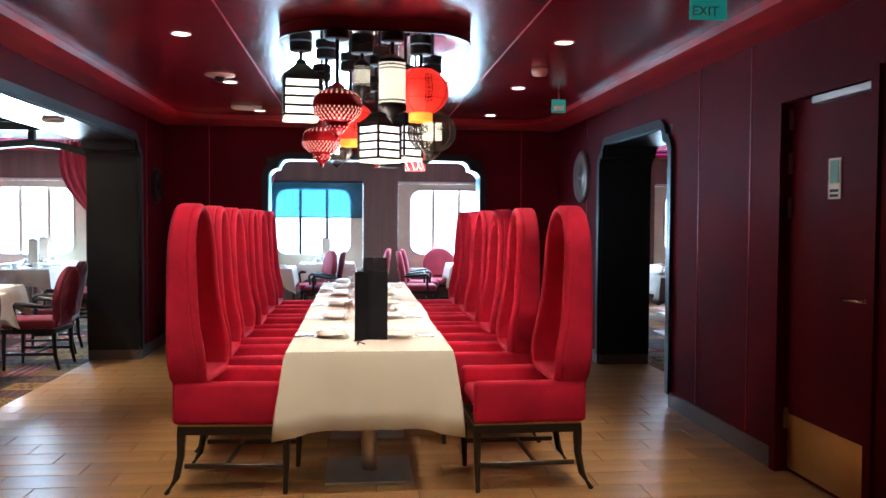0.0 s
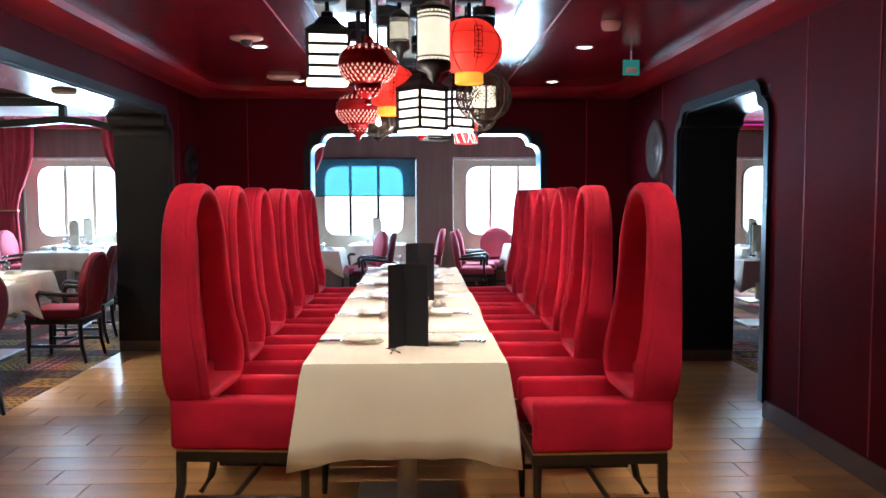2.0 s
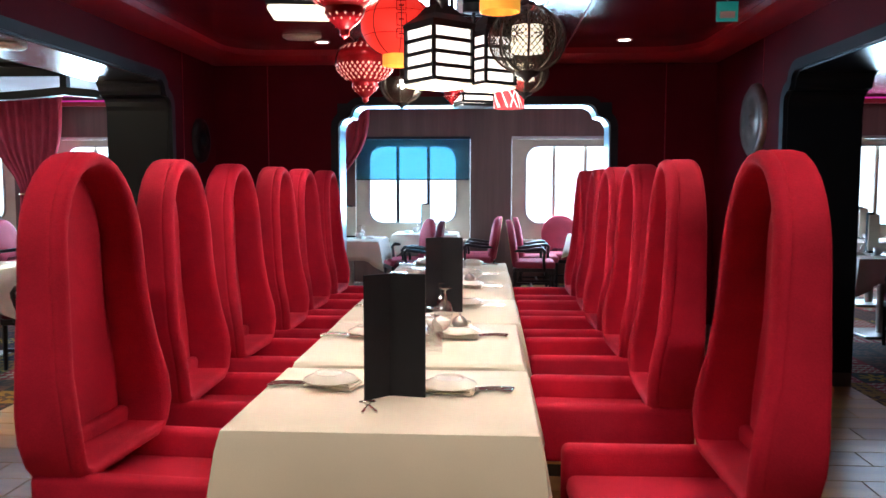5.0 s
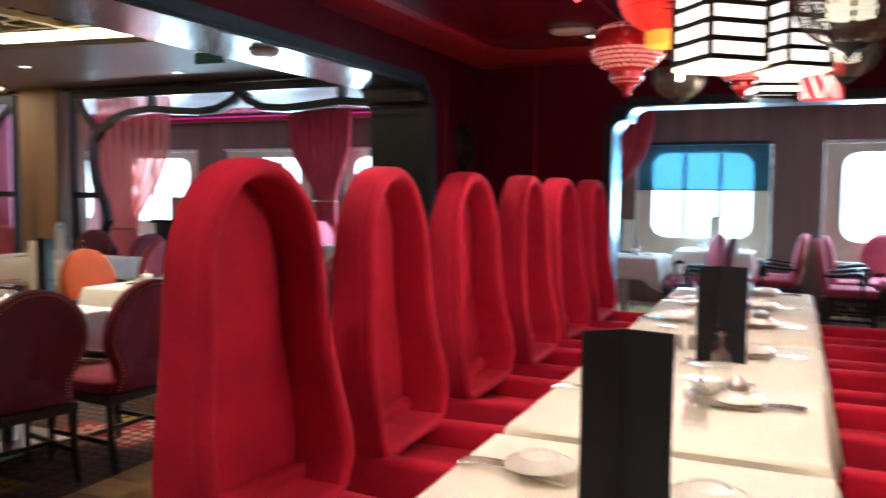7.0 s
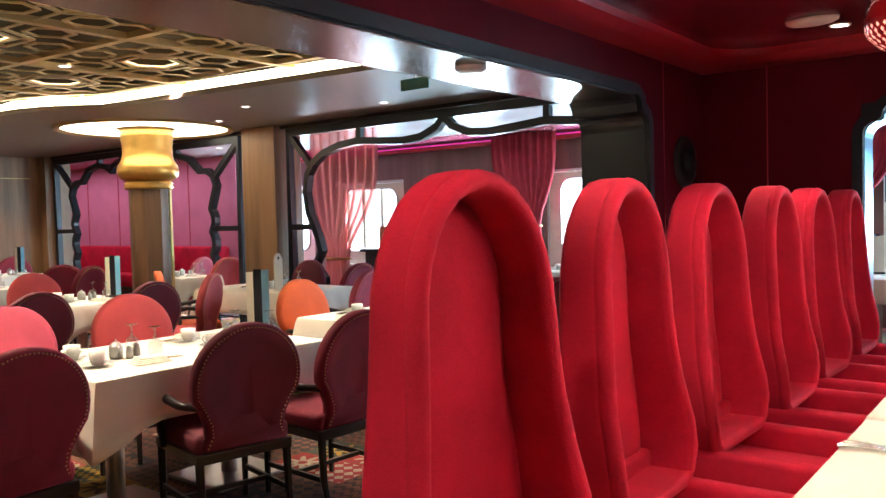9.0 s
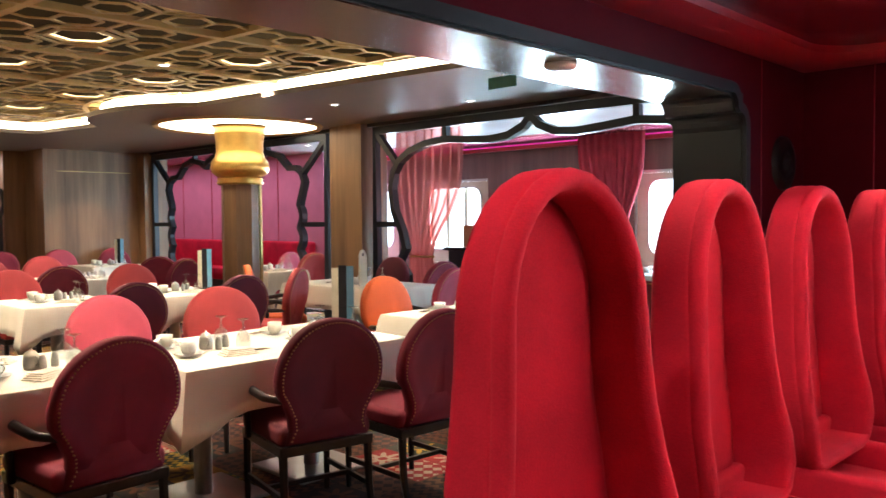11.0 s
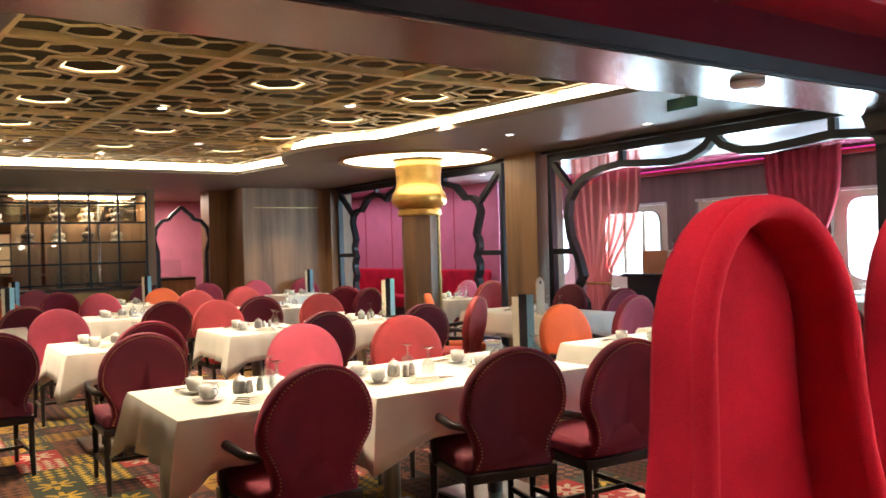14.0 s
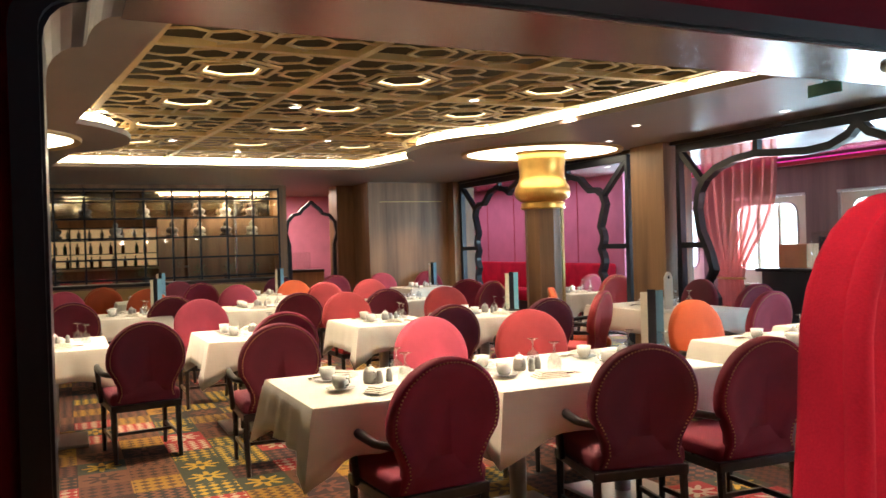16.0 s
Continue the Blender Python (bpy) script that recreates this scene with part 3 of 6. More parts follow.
def make_napkin():
    b = bmesh.new()
    for i in range(4):
        box(b, -0.09 + 0.012 * i, 0.09 - 0.008 * i, -0.05 + 0.008 * i, 0.05, 0.001 + 0.007 * i, 0.007 + 0.007 * i, 0.003, 2)
    return tagged(part("napkin", b, NAPKIN, smooth=True), "folded cream cloth napkin", "napkin", "table settings")


def make_cup():
    root = thing("coffee_cup", "white china cup on its saucer", "cup", "table settings")
    part("saucer", lathe([(0, 0.004), (0.03, 0.004), (0.07, 0.014), (0.072, 0.016), (0.03, 0.008), (0, 0.008)], 24), CHINA, root, smooth=True)
    part("cup", lathe([(0, 0.012), (0.026, 0.012), (0.036, 0.03), (0.041, 0.075), (0.038, 0.075), (0.033, 0.032), (0, 0.018)], 20), CHINA, root, smooth=True)
    part("handle", tube([(0.039, 0, 0.065), (0.058, 0, 0.062), (0.062, 0, 0.045), (0.05, 0, 0.03), (0.036, 0, 0.03)], 0.004, 6), CHINA, root, smooth=True)
    return root


def make_glass():
    ob = part("wine_glass", lathe([(0.034, 0.0), (0.038, 0.03), (0.030, 0.07), (0.008, 0.088), (0.005, 0.11), (0.005, 0.135), (0.030, 0.146), (0.031, 0.148), (0, 0.148)], 18), TUMBLER, smooth=True)
    ob.visible_shadow = False
    return tagged(ob, "clear stemmed glass turned upside down", "glass", "table settings")


def make_tumbler():
    ob = part("wine_glass", lathe([(0.035, 0.0), (0.032, 0.002), (0.006, 0.008), (0.005, 0.08), (0.03, 0.10), (0.042, 0.14), (0.036, 0.19), (0.034, 0.19), (0.04, 0.14), (0.028, 0.102), (0, 0.09)], 18), GLASS, smooth=True)
    ob.visible_shadow = False
    return tagged(ob, "clear stemmed glass standing upright", "glass", "table settings")


def make_pot():
    root = thing("milk_jug", "small steel jug with a lid", "jug", "table settings")
    part("body", lathe([(0, 0), (0.032, 0), (0.036, 0.02), (0.034, 0.055), (0.028, 0.07), (0, 0.074)], 20), STEEL, root, smooth=True)
    part("lid", lathe([(0.026, 0.07), (0.018, 0.08), (0.004, 0.084), (0.006, 0.092), (0, 0.095)], 14), STEEL, root, smooth=True)
    part("handle", tube([(0.03, 0, 0.06), (0.052, 0, 0.055), (0.05, 0, 0.03), (0.034, 0, 0.02)], 0.004, 6), STEEL, root, smooth=True)
    return root


def make_shaker():
    ob = part("shaker", lathe([(0, 0), (0.017, 0), (0.018, 0.03), (0.014, 0.05), (0.015, 0.055), (0.010, 0.066), (0, 0.068)], 14), STEEL, smooth=True)
    return tagged(ob, "small steel salt or pepper shaker", "shaker", "table settings")


def make_stack():
    root = thing("plate_stack", "stack of white china saucers", "plates", "table settings")
    for i in range(4):
        part("saucer", at(lathe([(0, 0.001), (0.035, 0.001), (0.07, 0.012), (0.068, 0.014), (0.03, 0.006), (0, 0.006)], 20), 0, 0, 0.007 * i), CHINA, root, smooth=True)
    part("bowl", at(lathe([(0, 0), (0.03, 0), (0.05, 0.025), (0.055, 0.05), (0.051, 0.05), (0.045, 0.028), (0, 0.006)], 20), 0, 0, 0.03), CHINA, root, smooth=True)
    return root


def make_menu_black():
    root = thing("menu_holder", "tall black folded menu card standing upright", "menu", "menus")
    h = 0.385
    pts = [(-0.10, -0.045), (-0.02, 0.015), (0.09, -0.02), (0.088, -0.026), (-0.02, 0.007), (-0.096, -0.05)]
    part("cover", extrude(pts, "z", 0.0, h), MENU_BLACK, root)
    part("pages", extrude([(-0.092, -0.036), (-0.02, 0.021), (0.08, -0.012), (0.079, -0.016), (-0.02, 0.017), (-0.09, -0.04)], "z", 0.006, h - 0.008), PAPER, root)
    return root


def make_menu_tall():
    root = thing("menu_stand", "tall menu stand with cream, black and blue cards", "menu", "menus")
    part("holder", box(bmesh.new(), -0.04, 0.04, -0.07, 0.07, 0.0, 0.02, 0.006), DARKWOOD, root)
    part("card", extrude([(0.01, -0.062), (0.03, -0.025), (0.024, -0.022), (0.004, -0.058)], "z", 0.02, 0.37), PAPER, root, "cream menu card")
    part("card", extrude([(0.03, -0.024), (0.034, 0.022), (0.026, 0.022), (0.022, -0.022)], "z", 0.02, 0.385), MENU_BLACK, root, "black menu card")
    part("card", extrude([(0.034, 0.023), (0.012, 0.066), (0.006, 0.06), (0.027, 0.021)], "z", 0.02, 0.38), MENU_BLUE, root, "blue menu card")
    part("card", box(bmesh.new(), -0.02, 0.0, -0.055, 0.055, 0.02, 0.365, 0.002, 1), PAPER, root, "cream pages")
    return root


def make_card_cream():
    root = thing("menu_stand", "cream card standing upright in a small holder", "menu", "menus")
    pts = [(-0.04, 0), (0.04, 0), (0.04, 0.30), (0.02, 0.345), (0, 0.355), (-0.02, 0.345), (-0.04, 0.30)]
    part("card", extrude(pts, "x", -0.012, 0.012), PAPER, root)
    part("logo", box(bmesh.new(), 0.0125, 0.0135, -0.008, 0.008, 0.29, 0.32, 0.0), MENU_BLACK, root, "small dark emblem")
    return root


TX0, TX1 = -0.415, 0.455
LONG = "long table"
TABLE_Y = [(4.385, 5.135), (5.21, 6.06), (6.10, 6.88), (6.91, 7.65), (7.68, 8.35), (8.38, 8.96)]
for k in range(6):
    y0, y1 = TABLE_Y[k]
    table(TX0, TX1, y0 + 0.005, y1 - 0.005, LONG)
    cloth("tablecloth", TX0 + (0.0, 0.004, -0.003, 0.003, 0, 0)[k], TX1 + (0, -0.008, 0.01, 0, 0.005, 0)[k], y0 + 0.004, y1 - 0.004, 0.752 + 0.003 * (k % 2), (0.28, 0.28, 0.40 if k == 0 else 0.05, 0.38 if k == 5 else 0.03), "white linen tablecloth with creased falling edges", "white tablecloths", k, corner=0.045, ripple=0.45)
    rnd = random.Random(40 + k)
    zt = 0.757 + 0.003 * (k % 2)
    yc = (y0 + y1) / 2
    for s in (-1, 1):
        px = s * (0.19 if s > 0 else 0.2) + rnd.uniform(-0.01, 0.01)
        py = yc + 0.07 + rnd.uniform(-0.03, 0.03)
        put("napkin", make_napkin, px - s * 0.01, py, zt, rnd.uniform(-20, 20))
        put("plate", make_plate, px + (0.02 if s > 0 else -0.02) * 0, py, zt + 0.024, rnd.uniform(0, 90))
        put("cutlery", make_fork_set, px + s * 0.118, py + 0.005, zt + 0.001, 180 * (s > 0) + rnd.uniform(-8, 8))
    put("spoons", make_spoons, -0.01 + rnd.uniform(-0.03, 0.03), y0 + 0.22, zt, 90 + rnd.uniform(-15, 15))
    if k:
        put("glass", make_glass, 0.08 + rnd.uniform(-0.02, 0.02), yc - 0.07, zt)
        put("glass", make_glass, -0.10 + rnd.uniform(-0.02, 0.02), yc - 0.22, zt)
        put("glass", make_glass, 0.10, yc - 0.27, zt)
    if k in (1, 3):
        put("stack", make_stack, 0.1, yc + 0.06, zt)
        put("pot", make_pot, 0.19, yc + 0.12, zt, 30)
    if k in (2, 4, 5):
        put("shaker", make_shaker, -0.1, yc + 0.1, zt)
        put("shaker", make_shaker, -0.05, yc + 0.12, zt)
put("menu_black", make_menu_black, 0.03, 4.74, 0.757, 8)
put("menu_black", make_menu_black, 0.09, 6.40, 0.757, 3)

# ---- fittings of the red room ----


def downlight(x, y, z, r=0.055):
    root = thing("downlight", "small round recessed downlight with a white rim", "downlight", "recessed downlights")
    part("rim", at(lathe([(r + 0.012, 0.0), (r + 0.010, -0.006), (r, -0.008), (r - 0.006, -0.002), (r - 0.006, 0.0)], 20), x, y, z), PLASTIC, root, smooth=True)
    part("lamp", at(lathe([(0, -0.003), (r - 0.006, -0.003), (r - 0.006, -0.001)], 16), x, y, z), LAMP_GLOW, root, "glowing lamp")
    return root


for sx, sy in ((-1.16, 5.49), (1.30, 5.43), (-1.13, 7.28), (1.36, 7.26), (-1.1, 9.1), (1.42, 9.12)):
    downlight(sx, sy, ZC)


def ceiling_pod(x, y, z, label, rx=0.09, ry=0.09, h=0.04, dome=False):
    root = thing("ceiling_speaker" if not dome else "security_camera", label, "ceiling fixture")
    b = lathe([(0, 0), (1, 0), (0.98, -0.5), (0.8, -0.9), (0, -1.0)], 24)
    bmesh.ops.transform(b, matrix=Matrix.Translation((x, y, z)) @ Matrix.Diagonal((rx, ry, h, 1)), verts=b.verts)
    part("housing", b, PLASTIC, root, smooth=True)
    if dome:
        part("dome", at(lathe([(0.045, 0), (0.04, -0.025), (0.02, -0.04), (0, -0.043)], 18), x, y, z - h), BLACK, root, "black camera dome", smooth=True)
    return root


ceiling_pod(-1.2, 8.8, ZC, "oval white ceiling speaker", 0.16, 0.09, 0.035)
ceiling_pod(-1.16, 6.95, ZC, "white ceiling mount with a black camera dome", 0.12, 0.1, 0.02, True)
ceiling_pod(1.35, 6.37, ZC, "round white smoke detector", 0.065, 0.065, 0.055)
ceiling_pod(-2.385, 6.75, 2.195, "round steel smoke detector under the soffit", 0.085, 0.085, 0.03)
GREEN = glow("exit_green", (0.03, 0.30, 0.24), 0.35)
root = thing("exit_sign", "small illuminated green exit sign hanging from the ceiling", "sign")
part("plate", boxes((1.70, 1.83, 7.415, 7.425, 2.41, 2.53)), GREEN, root)
part("arrow", boxes((1.72, 1.81, 7.412, 7.4148, 2.43, 2.47)), PLASTIC, root, "white pictogram bar")
part("bracket", boxes((1.76, 1.77, 7.416, 7.424, 2.53, ZC)), STEEL, root)
root = thing("exit_sign", "green illuminated exit sign under the ceiling", "sign")
part("plate", boxes((1.673, 1.873, 4.295, 4.305, 2.484, 2.594)), GREEN, root)
part("bracket", boxes((1.773, 1.783, 4.296, 4.304, 2.594, ZC)), STEEL, root)
cu = bpy.data.curves.new("exit_letters", 'FONT')
cu.body, cu.size, cu.extrude = "EXIT", 0.07, 0.001
tx = new("lettering", cu)
tx.data.materials.append(PLASTIC)
tx.parent, tx.matrix_basis = root, pose(1.683, 4.293, 2.504, 90, 0, 0)

# the red door
door = thing("door_1", "closed dark red door with a brass kick plate and steel lever", "door", kind="structure")
part("leaf", boxes((XR + 0.05, XR + 0.09, 3.765, 4.565, 0.01, 2.10)), RED_WALL, door)
part("door_frame", boxes((XR - 0.02, XR + 0.12, 4.565, 4.625, 0, 2.16), (XR - 0.02, XR + 0.12, 3.705, 3.765, 0, 2.16), (XR - 0.02, XR + 0.12, 3.765, 4.565, 2.10, 2.16)), RED_WALL, door)
part("kick_plate", boxes((XR + 0.046, XR + 0.05, 3.795, 4.545, 0.03, 0.34)), BRASS, door, "brushed brass kick plate")
part("door_closer", box(bmesh.new(), XR - 0.01, XR + 0.045, 3.765, 4.275, 2.055, 2.095, 0.005), STEEL, door, "steel door closer rail")
h = part("door_handle", tube([(XR + 0.05, 3.835, 1.05), (XR + 0.0, 3.835, 1.05), (XR - 0.005, 3.865, 1.05), (XR - 0.005, 3.965, 1.05)], 0.010, 8), CHROME, door, "steel lever handle", smooth=True)
part("handle_plate", box(bmesh.new(), XR + 0.044, XR + 0.05, 3.810, 3.860, 0.9, 1.12, 0.002, 1), STEEL, h)
for zz in (0.25, 1.45, 1.7, 1.95):
    part("hinge", boxes((XR + 0.03, XR + 0.052, 4.550, 4.565, zz, zz + 0.12)), STEEL, door)
sg = part("sign_plate", boxes((XR + 0.044, XR + 0.049, 4.085, 4.195, 1.55, 1.76)), PAPER, door, "small green and white notice")
part("pictogram", boxes((XR + 0.041, XR + 0.0438, 4.105, 4.175, 1.63, 1.75)), mat("notice_green", (0.05, 0.22, 0.14), 0.5), sg)
part("text_bar", boxes((XR + 0.041, XR + 0.0438, 4.105, 4.175, 1.56, 1.575), (XR + 0.041, XR + 0.0438, 4.105, 4.175, 1.585, 1.6)), MENU_BLACK, sg)

# round ornaments on the side walls
gong = thing("wall_disc", "large round dark bronze gong on the red wall", "wall ornament")
b = lathe([(0, 0.05), (0.04, 0.048), (0.05, 0.03), (0.2, 0.025), (0.25, 0.04), (0.28, 0.02), (0.285, 0.0)], 36)
bmesh.ops.transform(b, matrix=pose(XR, 8.66, 1.90, 0, -90, 0), verts=b.verts)
part("disc", b, mat("aged_bronze", (0.16, 0.12, 0.11), 0.35, metal=0.6, vary=0.4, scale=14), gong, smooth=True)
orn = thing("wall_ornament", "round black carved ornament on the red wall", "wall ornament")
b = lathe([(0, 0.07), (0.05, 0.06), (0.06, 0.035), (0.12, 0.03), (0.13, 0.045), (0.19, 0.03), (0.2, 0.0)], 32)
bmesh.ops.transform(b, matrix=pose(XL, 9.33, 1.79, 0, 90, 0), verts=b.verts)
part("rosette", b, BLACK, orn, smooth=True)

# ---- the big dining room ----
ZS, ZL, YS, XW, YW = 2.55, 2.70, 9.75, -14.0, 13.7
setting("carpet_floor", boxes((-20, XL - TH + 0.02, -4, YW, -0.1, 0), (XL - TH + 0.02, XR + TH, YF + 0.3, YW, -0.1, 0), (XR + TH, 9, -4, YW, -0.1, 0)), CARPET, "patchwork patterned carpet in dark reds, ochre and black", "carpet")

# tray ceiling: the soffit's edge swells round the columns
COL = (-8.55, 8.72)
COL2 = (-8.55, 2.45)


SKEW = 0.09


def slant(x, y):
    """The tray and its lattice run at a slight angle to the red wall."""
    return y + SKEW * (x + 5.0)


def tray_path(grow=0.0):
    y0, y1, x0, x1 = 3.70 - grow, 7.82 + grow, -11.1 - grow, -2.4 + grow
    pts = [(x1, slant(x1, y1))]
    r = 1.70 - grow
    d = math.degrees(math.asin((COL[1] - slant(COL[0], y1)) / r))
    pts += arc(COL[0], COL[1], r, -d, -180 + d, 18)
    pts += [(x0, slant(x0, y1)), (x0, slant(x0, y0))]
    r = 1.45 - grow
    d = math.degrees(math.asin((slant(COL2[0], y0) - COL2[1]) / r))
    pts += arc(COL2[0], COL2[1], r, 180 - d, d, 18)
    return pts + [(x1, slant(x1, y0))]


lip, back = tray_path(), tray_path(0.14)
b = bmesh.new()
big = [(x, y) for x, y in lip]
n = len(big)


def outward(x, y):
    """The soffit's outer border for a point of the tray's edge."""
    if x > -2.5:
        return (XL - TH + 0.0, YS + 0.1 if y > 5 else -4)
    if x < -11.05:
        return (-20, YS + 0.1 if y > 5 else -4)
    return (x, YS + 0.1 if y > 5 else -4)


setting("soffit", loft([[(u, v, ZS) for u, v in map(lambda p: outward(*p), lip)], [(u, v, ZS) for u, v in lip], [(u, v, ZS + 0.05) for u, v in lip], [(u, v, ZS + 0.052) for u, v in back]]), TAUPE, "taupe lowered ceiling border round the lattice tray", "ceiling")
setting("cove_light", loft([[(u, v, ZS + 0.054) for u, v in back], [(u, v, ZL + 0.012) for u, v in back]]), COVE_GLOW, "warm glowing cove light band", "cove light")
setting("cove_trim", ribbon(tray_path(-0.02), 0.05, "z", ZL - 0.01, ZL + 0.02, closed=True), LATTICE, "gilded edge of the lattice ceiling", "trim")
# dark-coloured sheet that stands for the shade behind the lattice gaps
setting("plenum", boxes((-20, XL - TH, -4, YS + 0.2, 3.05, 3.1)), VOID, "dark sheet over the lattice, standing for the shade in its gaps", "ceiling")
setting("ceiling_fill", boxes((-20, XL - TH, 9.7, YS + 0.2, ZS + 0.004, 3.05), (-20, -11.35, -4, 9.7, ZS + 0.06, 3.05), (-11.35, XL - TH, -4, 2.0, ZS + 0.06, 3.05)), TAUPE, "ceiling body over the soffit", "ceiling")


def hexagon(cx, cy, r, squash=1.0, turn=0):
    return [(cx + r * math.cos(radians(60 * i + turn)), cy + r * squash * math.sin(radians(60 * i + turn))) for i in range(6)]


def lattice_mesh():
    """One square lattice panel, 1.33 m wide, about its middle."""
    b = bmesh.new()
    h, w, z0, z1 = 0.66, 0.036, 0.0, 0.012
    ribbon(hexagon(0, 0, 0.235), w, "z", z0, z1, True, b)
    ribbon(hexagon(0, 0, 0.335), w, "z", z0, z1, True, b)
    for i in range(6):
        a = radians(60 * i)
        ribbon([(0.23 * math.cos(a), 0.23 * math.sin(a)), (0.34 * math.cos(a), 0.34 * math.sin(a))], w * 0.8, "z", z0 + 0.003, z1 - 0.003, False, b)
        a = radians(60 * i + 30)
        cx, cy = 0.50 * math.cos(a), 0.50 * math.sin(a)
        ribbon(hexagon(cx, cy, 0.15), w * 0.85, "z", z0 + 0.001, z1 - 0.001, True, b)
        ribbon([(0.29 * math.cos(a), 0.29 * math.sin(a)), (0.37 * math.cos(a), 0.37 * math.sin(a))], w * 0.8, "z", z0 + 0.003, z1 - 0.003, False, b)
    for s in (-1, 1):
        ribbon([(s * 0.335, 0), (s * h, 0)], w * 0.8, "z", z0 + 0.002, z1 - 0.002, False, b)
        for t in (-1, 1):
            ribbon([(s * 0.57, t * 0.27), (s * h, t * 0.27)], w * 0.8, "z", z0 + 0.002, z1 - 0.002, False, b)
            ribbon([(s * 0.36, t * 0.37), (s * 0.30, t * 0.50), (s * 0.36, t * h)], w * 0.8, "z", z0 + 0.002, z1 - 0.002, False, b)
    return b


lat = bmesh.new()
PITCH = 1.32
proto = lattice_mesh()
proto.verts.index_update()
verts = [v.co.copy() for v in proto.verts]
faces = [[v.index for v in f.verts] for f in proto.faces]
LX, LY = -4.38, 3.11
centres = [(LX - PITCH * i, slant(LX - PITCH * i, LY + PITCH * j)) for i in range(-1, 6) for j in range(0, 4)]
vv, ff = [], []
for cx, cy in centres:
    off = len(vv)
    vv += [(v.x + cx, v.y + cy + SKEW * v.x, v.z + ZL) for v in verts]
    ff += [[i + off for i in f] for f in faces]
proto.free()
me = bpy.data.meshes.new("lattice_ceiling")
me.from_pydata(vv, [], ff)
me.materials.append(LATTICE)
lo = new("lattice_ceiling", me)
tagged(lo, "gilded hexagon lattice ceiling panels with dark gaps", "ceiling", kind="structure")
bars = bmesh.new()
for i in range(-1, 7):
    x = LX - PITCH * i + PITCH / 2
    box(bars, x - 0.03, x + 0.03, slant(x, 3.4), slant(x, 8.1), ZL - 0.012, ZL + 0.034)
for j in range(0, 5):
    y = LY + PITCH * j - PITCH / 2
    extrude([(-11.3, slant(-11.3, y) - 0.03), (-2.6, slant(-2.6, y) - 0.03), (-2.6, slant(-2.6, y) + 0.03), (-11.3, slant(-11.3, y) + 0.03)], "z", ZL - 0.010, ZL + 0.032, bars)
setting("lattice_bars", bars, LATTICE, "gilded bars between the lattice panels", "ceiling")
hang = bmesh.new()
for cx, cy in centres:
    ribbon(hexagon(cx, cy, 0.20, 1, 0), 0.014, "z", ZL + 0.008, ZL + 0.016, True, hang)
setting("lattice_rings", hang, RING_GLOW, "glowing led rings in the lattice", "ceiling light")
for sx, sy in ((-6.95, 5.15), (-6.2, 6.55), (-9.05, 6.1), (-4.0, 4.2), (-5.2, 3.4), (-9.4, 4.4), (-7.6, 3.6), (-10.3, 5.3)):
    downlight(sx, sy, ZL - 0.012, 0.045)


def column(x, y):
    root = thing("column", "octagonal walnut column with a gilded bell capital", "column", "columns", "structure")
    part("shaft", lathe([(0, 0), (0.235, 0), (0.235, 1.86), (0, 1.86)], 8, x, y), WALNUT, root)
    part("corner_strip", boxes((x + 0.19, x + 0.222, y + 0.13, y + 0.16, 0, 1.85)), BRASS, root, "polished metal corner strip")
    part("collar", lathe([(0.2, 1.83), (0.265, 1.835), (0.285, 1.855), (0.262, 1.88), (0.28, 1.90), (0.255, 1.925), (0.2, 1.93)], 32, x, y), GOLD, root, smooth=True)
    part("capital", lathe([(0.2, 1.92), (0.275, 1.935), (0.33, 1.975), (0.352, 2.04), (0.338, 2.11), (0.298, 2.17), (0.280, 2.24), (0.283, 2.34), (0.297, 2.44), (0.312, 2.56), (0.0, 2.57)], 40, x, y), GOLD, root, smooth=True)
    ring = lathe([(0.93, ZS - 0.012), (0.96, ZS - 0.03), (1.0, ZS - 0.03), (1.01, ZS)], 56, x, y)
    part("ring_trim", ring, LATTICE, root, smooth=True, auto=True)
    part("light_ring", lathe([(0.34, ZS - 0.004), (0.94, ZS - 0.004)], 56, x, y), glow("ring_light", (1.0, 0.88, 0.66), 4.5) if "ring_light" not in bpy.data.materials else bpy.data.materials["ring_light"], root, "glowing ceiling ring")
    return root


column(*COL)
column(*COL2)

for sx, sy in ((-10.5, 11.2), (-8.3, 11.2), (-6.1, 11.2), (-4.0, 11.2), (-9.4, 12.3), (-7.2, 12.3), (-5.0, 12.3), (0.0, 11.2), (1.5, 11.8)):
    downlight(sx, sy, 2.595, 0.05)
for sx, sy in ((-5.2, 9.2), (-3.4, 8.9), (-7.4, 8.9), (-6.3, 8.4)):
    downlight(sx, sy, ZS, 0.04)
sg = thing("exit_sign", "green exit sign under the soffit", "sign")
part("plate", boxes((-4.109, -3.829, 8.195, 8.205, 2.419, 2.509)), mat("dull_green", (0.03, 0.13, 0.10), 0.5), sg)
part("bracket", boxes((-3.979, -3.959, 8.196, 8.204, 2.509, ZS)), STEEL, sg)

